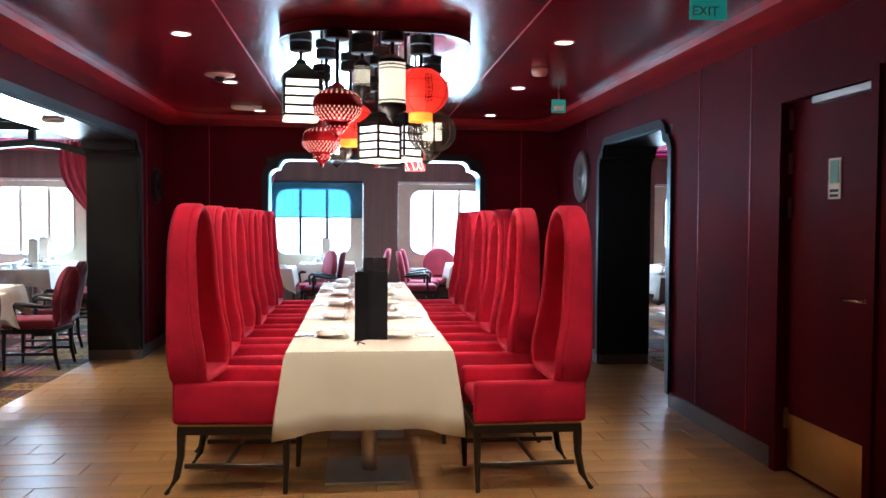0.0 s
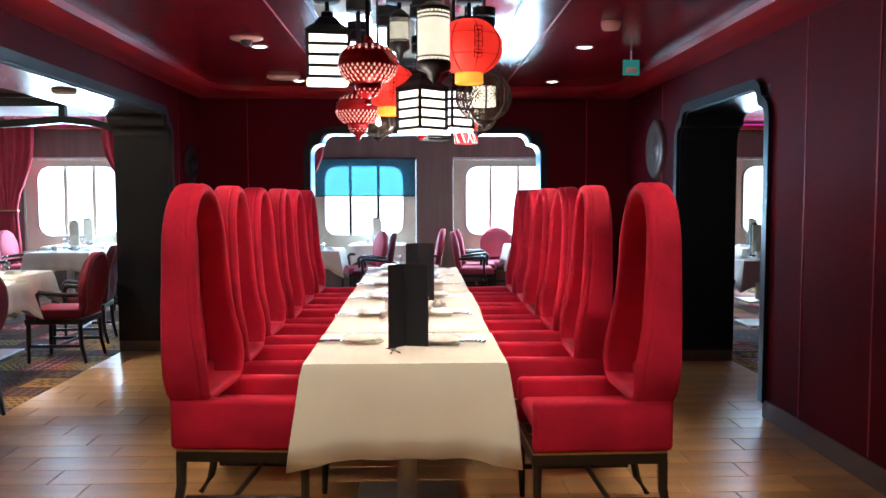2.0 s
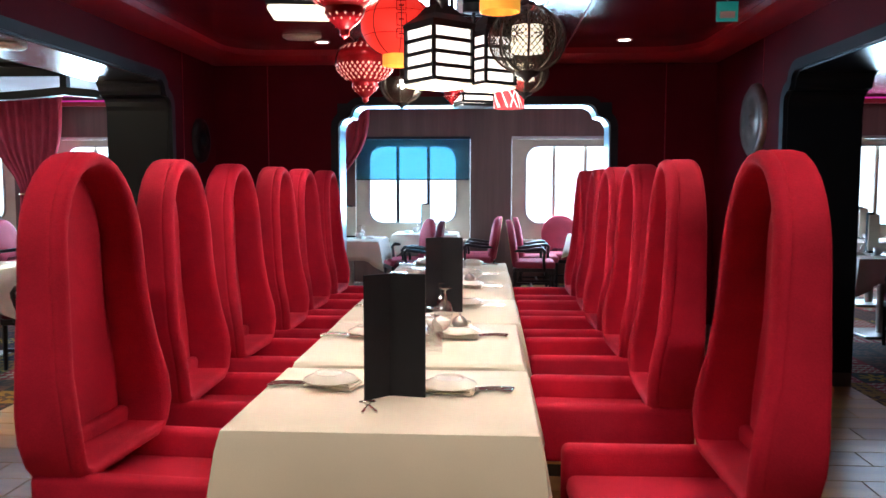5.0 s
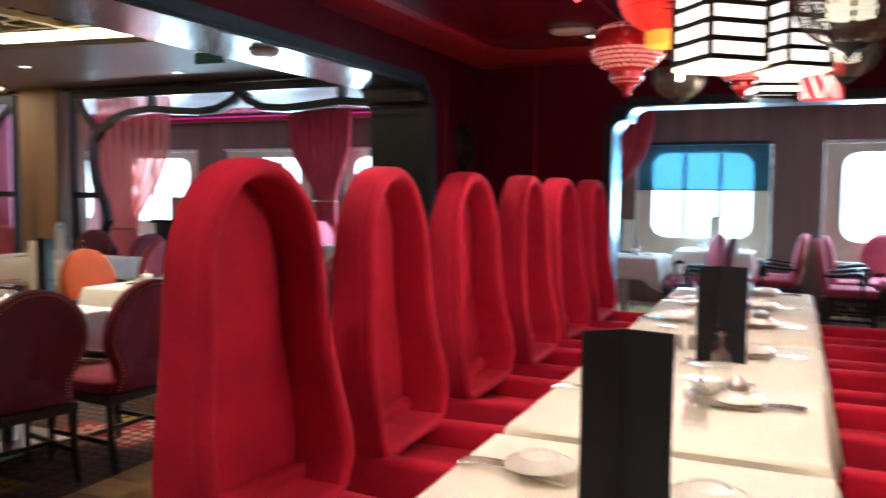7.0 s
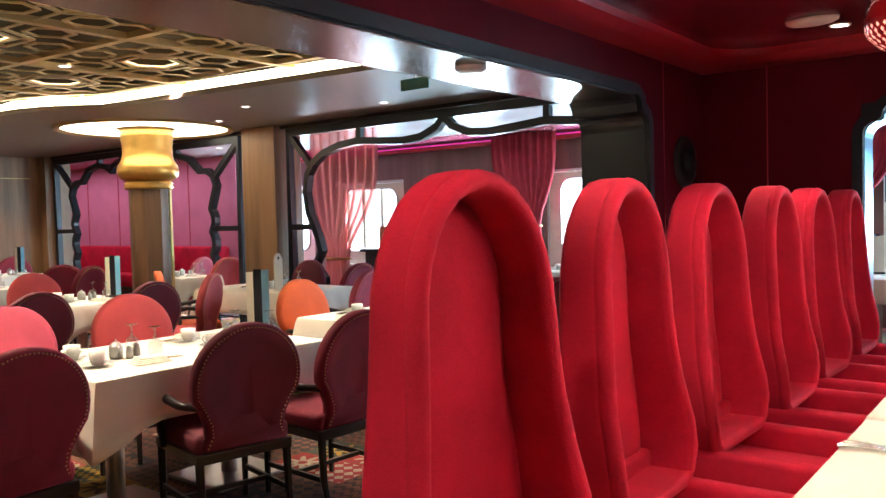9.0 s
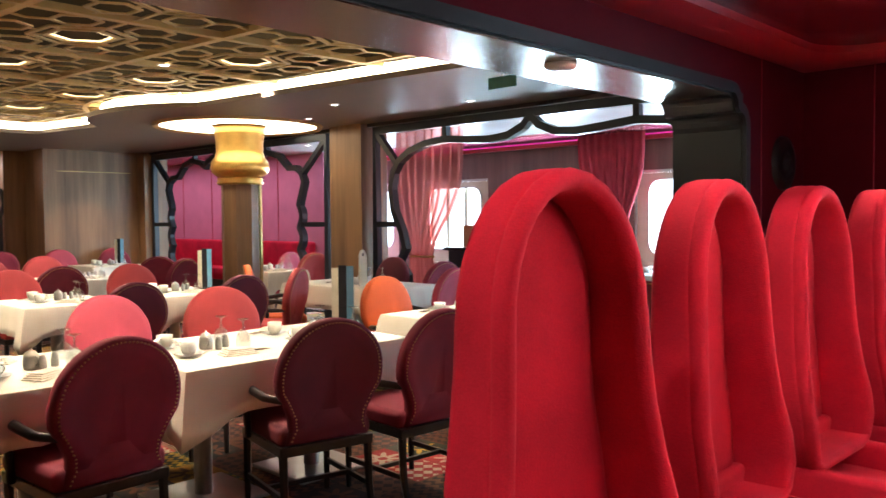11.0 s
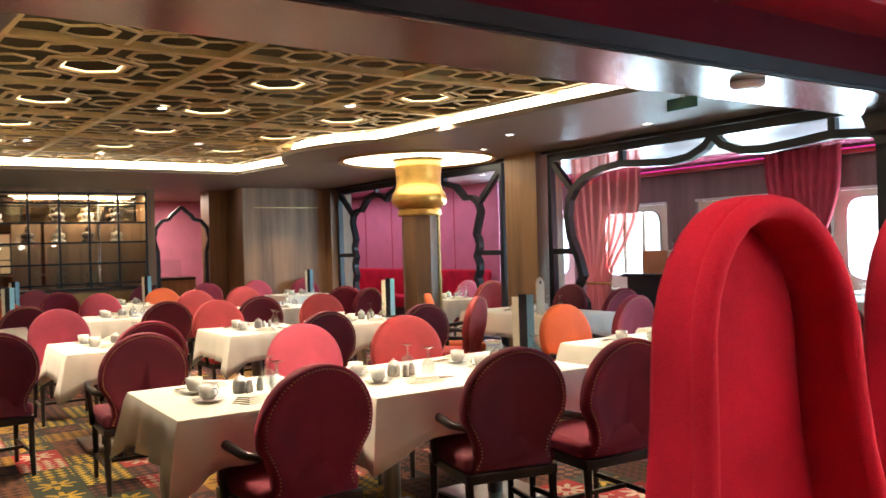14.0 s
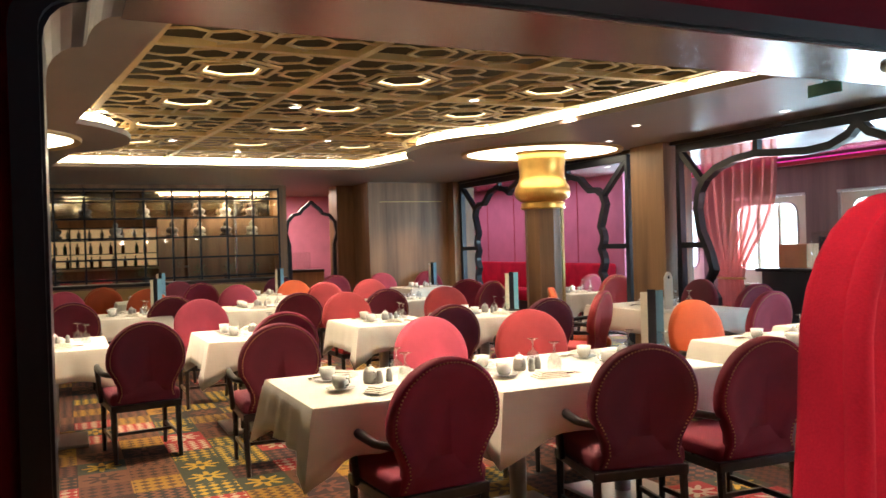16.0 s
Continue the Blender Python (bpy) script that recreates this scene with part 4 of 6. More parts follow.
# screens and pillars on the window side
for x0, x1 in ((-7.95, -7.35), (-13.2, -12.95)):
    setting("pillar", boxes((x0, x1, YS - 0.12, YS + 0.3, 0, ZS)), WALNUT, "walnut veneered pillar")
setting("wall_block", boxes((-15.5, -13.2, 8.1, YS + 0.3, 0, ZS)), WALNUT, "walnut veneered wall block with a picture rail", "wall")
setting("trim", boxes((-13.2, -13.19, 8.3, 9.5, 2.20, 2.212)), BRASS, "thin metal rail on the walnut wall")
setting("header", boxes((-7.35, XL - TH, YS - 0.02, YS + 0.2, ZS - 0.04, ZS + 0.003), (-12.95, -7.95, YS - 0.02, YS + 0.2, ZS - 0.04, ZS + 0.003)), DARKWOOD, "dark timber header over the screens", "trim")


def mirror_path(half, mid):
    return half + [(2 * mid - u, v) for u, v in half[::-1]]


def screen(x0, x1, half, brackets, label):
    root = thing("lattice_screen", label, "screen", "room divider screens", "structure")
    mid = (x0 + x1) / 2
    part("frame", ribbon([(x0 + 0.05, 0), (x0 + 0.05, ZS - 0.09), (x1 - 0.05, ZS - 0.09), (x1 - 0.05, 0)], 0.1, "y", YS, YS + 0.08), BLACK, root)
    part("arch", ribbon(mirror_path(half, mid), 0.075, "y", YS - 0.005, YS + 0.085), BLACK, root)
    for (u0, v0), (u1, v1) in brackets:
        for s in (0, 1):
            f = (lambda u: u) if s == 0 else (lambda u: 2 * mid - u)
            if s and abs(u0 - mid) < 0.01:
                continue
            part("bracket", ribbon([(f(u0), v0), (f(u1), v1)], 0.065, "y", YS + 0.005, YS + 0.075), BLACK, root)
    return root


ogee = [(-6.72, 0.0), (-6.72, 0.75), (-6.85, 0.9), (-6.74, 1.06), (-6.80, 1.25), (-6.93, 1.5), (-6.97, 1.75), (-6.93, 1.95), (-6.83, 2.08), (-6.66, 2.18), (-6.4, 2.25), (-6.09, 2.28), (-5.75, 2.25), (-5.45, 2.23), (-5.2, 2.25), (-5.0, 2.33), (-4.93, 2.40)]
screen(-7.3, -2.5, [(u, v) for u, v in ogee], [((-7.25, ZS - 0.1), (-6.88, 2.05)), ((-6.09, ZS - 0.1), (-6.09, 2.28)), ((-7.25, 1.34), (-6.86, 1.34)), ((-4.9, ZS - 0.1), (-4.9, 2.40))], "black carved screen with an ogee arch")


def lobes():
    p = [(-12.3, 0.0), (-12.3, 0.7)]
    for z0 in (0.7, 1.0, 1.3):
        p += [(-12.3 - 0.07 * math.sin(math.pi * k / 5), z0 + 0.3 * k / 5) for k in range(1, 6)]
    p += [(-12.36, 1.75), (-12.42, 1.9), (-12.36, 2.03), (-12.24, 2.1), (-12.08, 2.1)]
    p += [(-12.0 + 0.0, 2.16), (-11.85, 2.28), (-11.6, 2.34), (-11.35, 2.3), (-11.2, 2.22)]
    p += [(-11.12, 2.3), (-10.9, 2.38), (-10.65, 2.41)]
    return p


screen(-12.95, -8.15, lobes(), [((-12.9, ZS - 0.1), (-12.38, 2.02)), ((-11.55, ZS - 0.1), (-11.55, 2.34)), ((-12.9, 1.34), (-12.34, 1.34))], "black carved screen with a scalloped arch")

# far wall with the display cabinet
cab = thing("display_cabinet", "long black gridded glass display cabinet above a walnut credenza", "cabinet", kind="structure")
part("credenza", boxes((XW - 0.1, XW + 0.35, 0.6, 6.75, 0, 0.9)), WALNUT, cab)
part("ledge", box(bmesh.new(), XW - 0.1, XW + 0.40, 0.6, 6.75, 0.9, 0.95, 0.01), DARKWOOD, cab)
for j in range(9):
    part("drawer_front", boxes((XW + 0.35, XW + 0.362, 0.65 + 0.67 * j, 1.29 + 0.67 * j, 0.55, 0.87)), LATTICE, cab)
part("glass", boxes((XW + 0.03, XW + 0.034, 0.6, 6.7, 1.02, 2.46)), GLASS, cab)
for a, c in ((4.72, 5.14), (5.2, 5.98), (6.05, 6.7)):
    part("back_panel", boxes((XW - 0.38, XW - 0.36, a, c, 0.95, 2.2)), WALNUT, cab, "walnut back panel")
part("mirror_panel", boxes((XW - 0.36, XW - 0.352, 0.6, 6.7, 2.03, 2.46)), mat("bronze_mirror", (0.62, 0.50, 0.36), 0.06, metal=1.0, vary=0.06, bump=0.0), cab, "bronze tinted mirror above the shelves")
part("corner_post", boxes((XW - 0.39, XW - 0.34, 6.0, 6.04, 0.95, 2.46)), CHROME, cab, "polished metal post")
for k in range(14):
    part("glazing_bar", boxes((XW + 0.02, XW + 0.06, 6.68 - 0.445 * k, 6.71 - 0.445 * k, 0.95, 2.5)), BLACK, cab)
for zz in (0.99, 1.32, 1.66, 1.98, 2.30, 2.46):
    part("glazing_bar", boxes((XW + 0.025, XW + 0.055, 0.6, 6.71, zz, zz + 0.03)), BLACK, cab)
for zz in (1.34, 1.68, 2.0):
    part("shelf", boxes((XW - 0.35, XW + 0.01, 0.6, 6.7, zz, zz + 0.008)), GLASS, cab, "glass shelf")
setting("wall_far", boxes((-14.6, XW - 0.45, -4, 0.6, 0, ZS), (-14.6, XW - 0.45, 0.6, 6.72, 0, 0.94), (-14.6, XW - 0.45, 0.6, 6.72, 2.47, ZS), (-17.0, -14.45, 6.73, 6.83, 0, ZS), (XW - 0.45, XW, 6.72, 6.85, 0, ZS), (XW - 0.45, XW, 7.78, 8.1, 0, ZS), (XW - 0.02, XW + 0.06, -4, 6.72, 2.49, ZS)), WALNUT, "walnut veneered end wall behind the cabinet")
BUST = mat("dark_figurine", (0.10, 0.07, 0.05), 0.4, metal=0.3, vary=0.3)
STONE = mat("pale_figurine", (0.42, 0.34, 0.24), 0.6, vary=0.2)
for i, (k, zz, m) in enumerate(((1, 2.015, BUST), (2, 2.015, STONE), (3, 2.015, BUST), (1, 1.695, STONE), (2, 1.695, BUST), (3, 1.695, STONE), (4, 1.695, BUST), (6, 1.695, STONE), (5, 2.015, STONE), (8, 1.695, BUST), (7, 2.015, BUST), (9, 2.015, STONE))):
    y = 6.49 - 0.445 * k + 0.22
    tagged(part("figurine", at(lathe([(0, 0), (0.1, 0), (0.105, 0.03), (0.06, 0.05), (0.095, 0.08), (0.1, 0.12), (0.07, 0.15), (0.03, 0.165), (0.045, 0.19), (0.04, 0.225), (0.015, 0.25), (0, 0.26)], 14), XW - 0.15, y, zz), m, smooth=True), "small seated figurine on a cabinet shelf", "figurine", "shelf figurines")
LEAF = mat("box_leaf", (0.05, 0.09, 0.03), 0.6, vary=0.4)
for k in (1, 2, 3, 5, 8):
    y = 6.49 - 0.445 * k + 0.22
    root = thing("potted_plant", "small dark green clipped plant in a pot", "plant", "shelf plants")
    part("pot", at(lathe([(0, 0), (0.05, 0), (0.06, 0.09), (0, 0.09)], 12), XW - 0.15, y, 0.95), BUST, root)
    rr = random.Random(k)
    b = bmesh.new()
    for _ in range(120):
        a, t = rr.uniform(0, 6.28), rr.uniform(0, 1)
        p = Vector((XW - 0.15 + 0.09 * math.sqrt(t) * math.cos(a), y + 0.11 * math.sqrt(t) * math.sin(a), 1.05 + rr.uniform(0, 0.2) * (1 - 0.5 * t)))
        d = Vector((rr.uniform(-1, 1), rr.uniform(-1, 1), rr.uniform(0, 1))).normalized() * 0.035
        s = d.cross(Vector((0.3, 0.5, 0.8))) * 0.4
        b.faces.new([b.verts.new(q) for q in (p, p + d * 0.5 + s, p + d, p + d * 0.5 - s)])
    part("leaves", b, LEAF, root)
strip = setting("shelf_light", boxes((XW - 0.30, XW - 0.28, 4.7, 6.6, 2.44, 2.458)), RING_GLOW, "glowing shelf light strip", "shelf light")

# veneer and lit bar on the dining room's side of the red wall
XV = XL - TH
setting("wall_veneer", boxes((XV - 0.012, XV - 0.003, -4, 3.15, 0, ZS), (XV - 0.012, XV - 0.003, 8.70, YS, 0, ZS), (XV - 0.012, XV - 0.003, 3.15, 8.70, 2.21, 2.62)), WALNUT, "walnut veneer on the dining room side", "wall")
bar = thing("back_bar", "lit back bar with bottles on glass shelves", "bar")
part("counter", boxes((XV - 0.6, XV - 0.02, -2.5, 2.3, 0, 1.0)), DARKWOOD, bar)
part("light_panel", boxes((XV - 0.03, XV - 0.02, -2.4, 2.2, 1.05, 2.0)), glow("bar_glow", (1.0, 0.78, 0.45), 1.6), bar, "warm glowing back panel")
for zz in (1.02, 1.36, 1.7):
    part("shelf", boxes((XV - 0.25, XV - 0.04, -2.4, 2.2, zz, zz + 0.015)), DARKWOOD, bar)
BOTTLES = [mat("amber_bottle", (0.25, 0.10, 0.02), 0.15), mat("green_bottle", (0.03, 0.12, 0.05), 0.15), mat("clear_bottle", (0.5, 0.48, 0.42), 0.15), mat("brown_bottle", (0.08, 0.03, 0.015), 0.15)]
rb = random.Random(3)
for zz in (1.036, 1.376, 1.716):
    for k in range(26):
        tagged(part("bottle", at(lathe([(0, 0), (0.035, 0), (0.035, 0.15), (0.013, 0.2), (0.013, 0.26), (0, 0.26)], 8), XV - 0.15, -2.3 + 0.172 * k + rb.uniform(-0.03, 0.03), zz), rb.choice(BOTTLES), smooth=True, auto=True), "liquor bottle on the lit bar shelf", "bottle", "bar bottles")

# alcove beside the cabinet
alc = thing("alcove_screen", "black scalloped arch frame in the alcove", "screen", kind="structure")
half = [(6.9, 0.0), (6.9, 1.5), (6.84, 1.7), (6.88, 1.9), (6.98, 2.02), (7.1, 2.05), (7.15, 2.12), (7.25, 2.2), (7.31, 2.26)]
part("arch", ribbon(mirror_path(half, 7.315), 0.06, "x", XW - 0.1, XW - 0.03), BLACK, alc)
setting("wall_alcove", boxes((-17.2, -17.0, 6.73, 9.7, 0, ZS)), PINK, "rose fabric wall of the alcove")
# fill lamp added under the alcove ceiling, no fitting belongs to it
area_lamp("alcove_fill", pose(-15.6, 7.3, 2.5), 1.2, 0.8, 70, (1.0, 0.75, 0.6))
side = thing("side_table", "dark wood side table with glass screens", "table")
part("top", boxes((-16.2, -15.6, 6.9, 8.0, 0.95, 1.0)), DARKWOOD, side)
part("front", boxes((-15.66, -15.62, 6.9, 8.0, 0, 0.95)), WALNUT, side)
part("screen", boxes((-15.9, -15.89, 7.0, 7.8, 1.0, 1.35)), GLASS, side)

# window side: wall, windows, blinds, ceiling
setting("ceiling_window_side", boxes((-20, 9, YS + 0.2, YW + 0.3, 2.62, 2.7)), mat("rosy_gloss_ceiling", (0.34, 0.10, 0.12), 0.2, vary=0.15, scale=1.2, bump=0.02), "glossy rose ceiling over the window side", "ceiling")
setting("ceiling_panel", boxes((-12.5, -2.9, 10.5, 12.6, 2.595, 2.615), (-1.6, 4.5, 10.6, 12.6, 2.595, 2.615)), mat("pearl_gloss_panel", (0.66, 0.60, 0.60), 0.18, vary=0.1, scale=1.2, bump=0.02), "glossy pale ceiling panel", "ceiling")
setting("cornice_light", boxes((-20, 9, YW - 0.10, YW - 0.06, 2.56, 2.585)), LED_PINK, "magenta led line along the window wall", "led strip")
setting("cornice_board", boxes((-20, 9, YW - 0.14, YW - 0.03, 2.50, 2.56)), RED_COVE, "red cornice board along the window wall", "cornice")


def window(cx, blind, i):
    w, zb, zt, half, r = 0.625, 0.84, 1.94, 1.11, 0.2
    hole = rounded(cx - w, cx + w, zb, zt, r, 6)
    n = len(hole)

    def out(u, v, hw, z0, z1):
        k = max(abs(u - cx) / hw, 1e-6)
        s = min(hw / max(abs(u - cx), 1e-6), ((z1 - 1.39) / (v - 1.39)) if v > 1.3901 else ((z0 - 1.39) / (v - 1.39)) if v < 1.3899 else 1e9)
        return (cx + (u - cx) * s, 1.39 + (v - 1.39) * s)
    rec = rounded(cx - 0.815, cx + 0.815, 0.62, 2.03, 0.01, 6)
    root = thing("window_%d" % i, "wide ship window with round corners and cream frame", "window", "windows", "structure")
    part("window_frame", loft([[(u, YW + 0.06, v) for u, v in rec], [(u, YW + 0.06, v) for u, v in hole], [(u, YW + 0.16, v) for u, v in hole]]), CREAM, root, smooth=True, auto=True)
    part("gasket", ribbon(hole, 0.03, "y", YW + 0.045, YW + 0.062, True), STEEL, root)
    for s in (-0.22, 0.22):
        part("mullion", boxes((cx + s - 0.022, cx + s + 0.022, YW + 0.09, YW + 0.13, zb, zt)), CREAM if not blind else BLACK, root)
    part("window_sill", box(bmesh.new(), cx - 0.83, cx + 0.83, YW - 0.06, YW + 0.06, 0.59, 0.62, 0.008), CREAM, root)
    part("head_rail", box(bmesh.new(), cx - 0.82, cx + 0.82, YW - 0.02, YW + 0.05, 2.03, 2.07, 0.006), STEEL if not blind else BLACK, root)
    g = part("pane", boxes((cx - w, cx + w, YW + 0.105, YW + 0.109, zb, zt)), GLASS, root)
    g.visible_shadow = False
    if blind:
        bl = part("blind", boxes((cx - 0.81, cx + 0.81, YW + 0.02, YW + 0.024, 1.47, 2.03)), BLIND, root, "half-lowered navy mesh blind")
        part("bottom_bar", boxes((cx - 0.81, cx + 0.81, YW + 0.012, YW + 0.03, 1.455, 1.47)), BLACK, root)


for i, wx in enumerate(WIN_X):
    window(wx, abs(wx + 0.78) < 0.1, i + 1)
piers = bmesh.new()
edges = [-20] + [e for wx in WIN_X for e in (wx - 0.82, wx + 0.82)] + [9]
for a, c in zip(edges[::2], edges[1::2]):
    box(piers, a, c, YW, YW + 0.1, 0, 2.7)
for wx in WIN_X:
    box(piers, wx - 0.82, wx + 0.82, YW, YW + 0.1, 0, 0.615)
    box(piers, wx - 0.82, wx + 0.82, YW, YW + 0.1, 2.035, 2.7)
setting("wall_windows", piers, GREYWOOD, "grey walnut panelled outer wall with windows")
tagged(part("backdrop", boxes((-24, 13, 16.0, 16.02, -4, 7)), DAYLIGHT), "bright hazy daylight over the sea", "backdrop", kind="structure")
setting("wall_end_east", boxes((9, 9.2, -4, YW, 0, 2.9)), WALNUT, "plain walnut end wall", "wall")
setting("wall_end_west", boxes((-20.2, -20, -4, YW, 0, 2.9)), WALNUT, "plain walnut end wall", "wall")
setting("wall_end_south", boxes((-20, XL - TH, -4.2, -4, 0, 2.9), (XR + TH, 9, -4.2, -4, 0, 2.9)), WALNUT, "plain walnut end wall", "wall")
setting("ceiling_east", boxes((XR + TH, 9, -4, YS + 0.2, 2.62, 2.7)), TAUPE, "plain taupe ceiling", "ceiling")
setting("partition_pink", boxes((-20, -11.4, 12.2, 12.35, 0, 2.62)), PINK, "rose upholstered partition with vertical joints", "wall")
for x in (-17.6, -16.4, -15.2, -14.0, -12.8):
    setting("trim", boxes((x - 0.006, x + 0.006, 12.188, 12.2, 0.9, 2.6)), CURTAIN, "vertical joint in the rose partition")
# added fill lamp without a fitting, brightens the rose partition
area_lamp("booth_fill", pose(-14.6, 11.3, 2.58), 6.0, 0.5, 58, (1.0, 0.68, 0.86))
bench = thing("banquette", "long red upholstered banquette against the rose wall", "banquette")
part("seat", box(bmesh.new(), -19.0, -11.6, 11.55, 12.15, 0.25, 0.48, 0.04), VELVET, bench, smooth=True, auto=True)
part("back", box(bmesh.new(), -19.0, -11.6, 11.98, 12.18, 0.45, 1.0, 0.05, 3), VELVET, bench, smooth=True, auto=True)
part("plinth", boxes((-18.9, -11.7, 11.62, 12.1, 0, 0.25)), DARKWOOD, bench)


def curtain(x0, x1, y, z0, z1, waist, shift, material, label, folds=9):
    """A hanging curtain gathered at the height waist towards one side."""
    b = bmesh.new()
    nu, nv = folds * 6, 14
    g = []
    for j in range(nv + 1):
        z = z0 + (z1 - z0) * j / nv
        k = math.exp(-((z - waist) / 0.55) ** 2) if z > waist else 1 - 0.35 * (waist - z) / max(0.1, waist - z0)
        wdt = (x1 - x0) * (1 - 0.68 * k)
        mid = (x0 + x1) / 2 + shift * k
        g.append([b.verts.new((mid + wdt * (i / nu - 0.5), y + 0.045 * math.sin(2 * math.pi * folds * i / nu) + 0.012 * math.sin(17 * i / nu + 3 * z), z)) for i in range(nu + 1)])
    for r0, r1 in zip(g, g[1:]):
        for i in range(nu):
            b.faces.new((r0[i], r0[i + 1], r1[i + 1], r1[i]))
    root = thing("curtain", label, "curtain", "curtains")
    part("drape", b, material, root, smooth=True)
    part("tieback", tube([((x0 + x1) / 2 + shift + (x1 - x0) * 0.18 * math.cos(a), y + 0.06 * math.sin(a), waist) for a in [k * math.pi / 6 for k in range(13)]], 0.014, 6), LATTICE, root, smooth=True)
    return root


curtain(-6.9, -5.75, 13.5, 0.0, 2.62, 1.25, 0.1, CURTAIN, "crimson pleated curtain tied back between the windows")
curtain(-4.75, -3.5, 13.5, 0.0, 2.62, 1.25, 0.15, CURTAIN, "crimson pleated curtain tied back between the windows")
curtain(-2.35, -1.35, 13.5, 0.0, 2.62, 1.2, -0.2, CURTAIN, "crimson pleated curtain tied back beside the window")
curtain(3.0, 3.9, 13.4, 0.0, 2.62, 1.2, 0.1, SHEER, "coral sheer curtain tied back")
curtain(-7.3, -6.15, 10.15, 0.0, 2.62, 0.95, -0.14, SHEER, "coral sheer curtain tied back behind the screen", 8)
curtain(-8.7, -7.95, 10.2, 0.0, 2.62, 1.2, 0.1, SHEER, "coral sheer curtain tied back behind the screen", 6)

# service counter behind the screen
ctr = thing("service_counter", "dark panelled service counter", "counter")
part("body", boxes((-6.6, -5.2, 10.35, 10.95, 0, 1.02)), mat("dark_blue_laminate", (0.02, 0.03, 0.045), 0.35), ctr)
part("worktop", box(bmesh.new(), -6.65, -5.15, 10.3, 11.0, 1.02, 1.06, 0.008), BLACK, ctr)
part("sneeze_guard", boxes((-5.9, -5.2, 10.32, 10.326, 1.06, 1.45)), GLASS, ctr)
mon = thing("monitor", "black screen on a stand seen from behind", "monitor")
part("screen", box(bmesh.new(), -6.05, -5.7, 10.6, 10.64, 1.14, 1.40, 0.01), BLACK, mon)
part("stand", boxes((-5.9, -5.84, 10.62, 10.66, 1.075, 1.2), (-5.98, -5.76, 10.56, 10.70, 1.06, 1.075)), BLACK, mon)
tagged(part("paper_box", box(bmesh.new(), -6.5, -6.12, 10.5, 10.75, 1.06, 1.32, 0.004), mat("cardboard", (0.50, 0.30, 0.16), 0.8)), "brown paper box on the counter", "box")
for x in (-5.62, -5.53):
    tagged(part("paper_roll", at(lathe([(0, 0), (0.04, 0), (0.04, 0.22), (0, 0.22)], 14), x, 10.45, 1.06), CHINA, smooth=True, auto=True), "white paper cups in a tall stack", "cups", "paper cups")
for x in (-5.42, -5.35, -5.27):
    tagged(part("bottle", at(lathe([(0, 0), (0.03, 0), (0.03, 0.13), (0.012, 0.18), (0.012, 0.22), (0, 0.22)], 12), x, 10.6, 1.06), MENU_BLUE, smooth=True), "blue bottle on the counter", "bottle", "counter bottles")

# ---- dining chairs ----


def oval_back(r=1.0, d=0.0):
    pts = [(0.205 - d, 0.40 + d), (0.185 - d, 0.47), (0.19 - d, 0.52), (0.222 - d, 0.59)]
    pts += [((0.262 - d) * math.cos(radians(a)), 0.705 + (0.262 - d) * math.sin(radians(a))) for a in range(-14, 91, 8)]
    return pts + [(-u, v) for u, v in pts[::-1] if u > 1e-3]


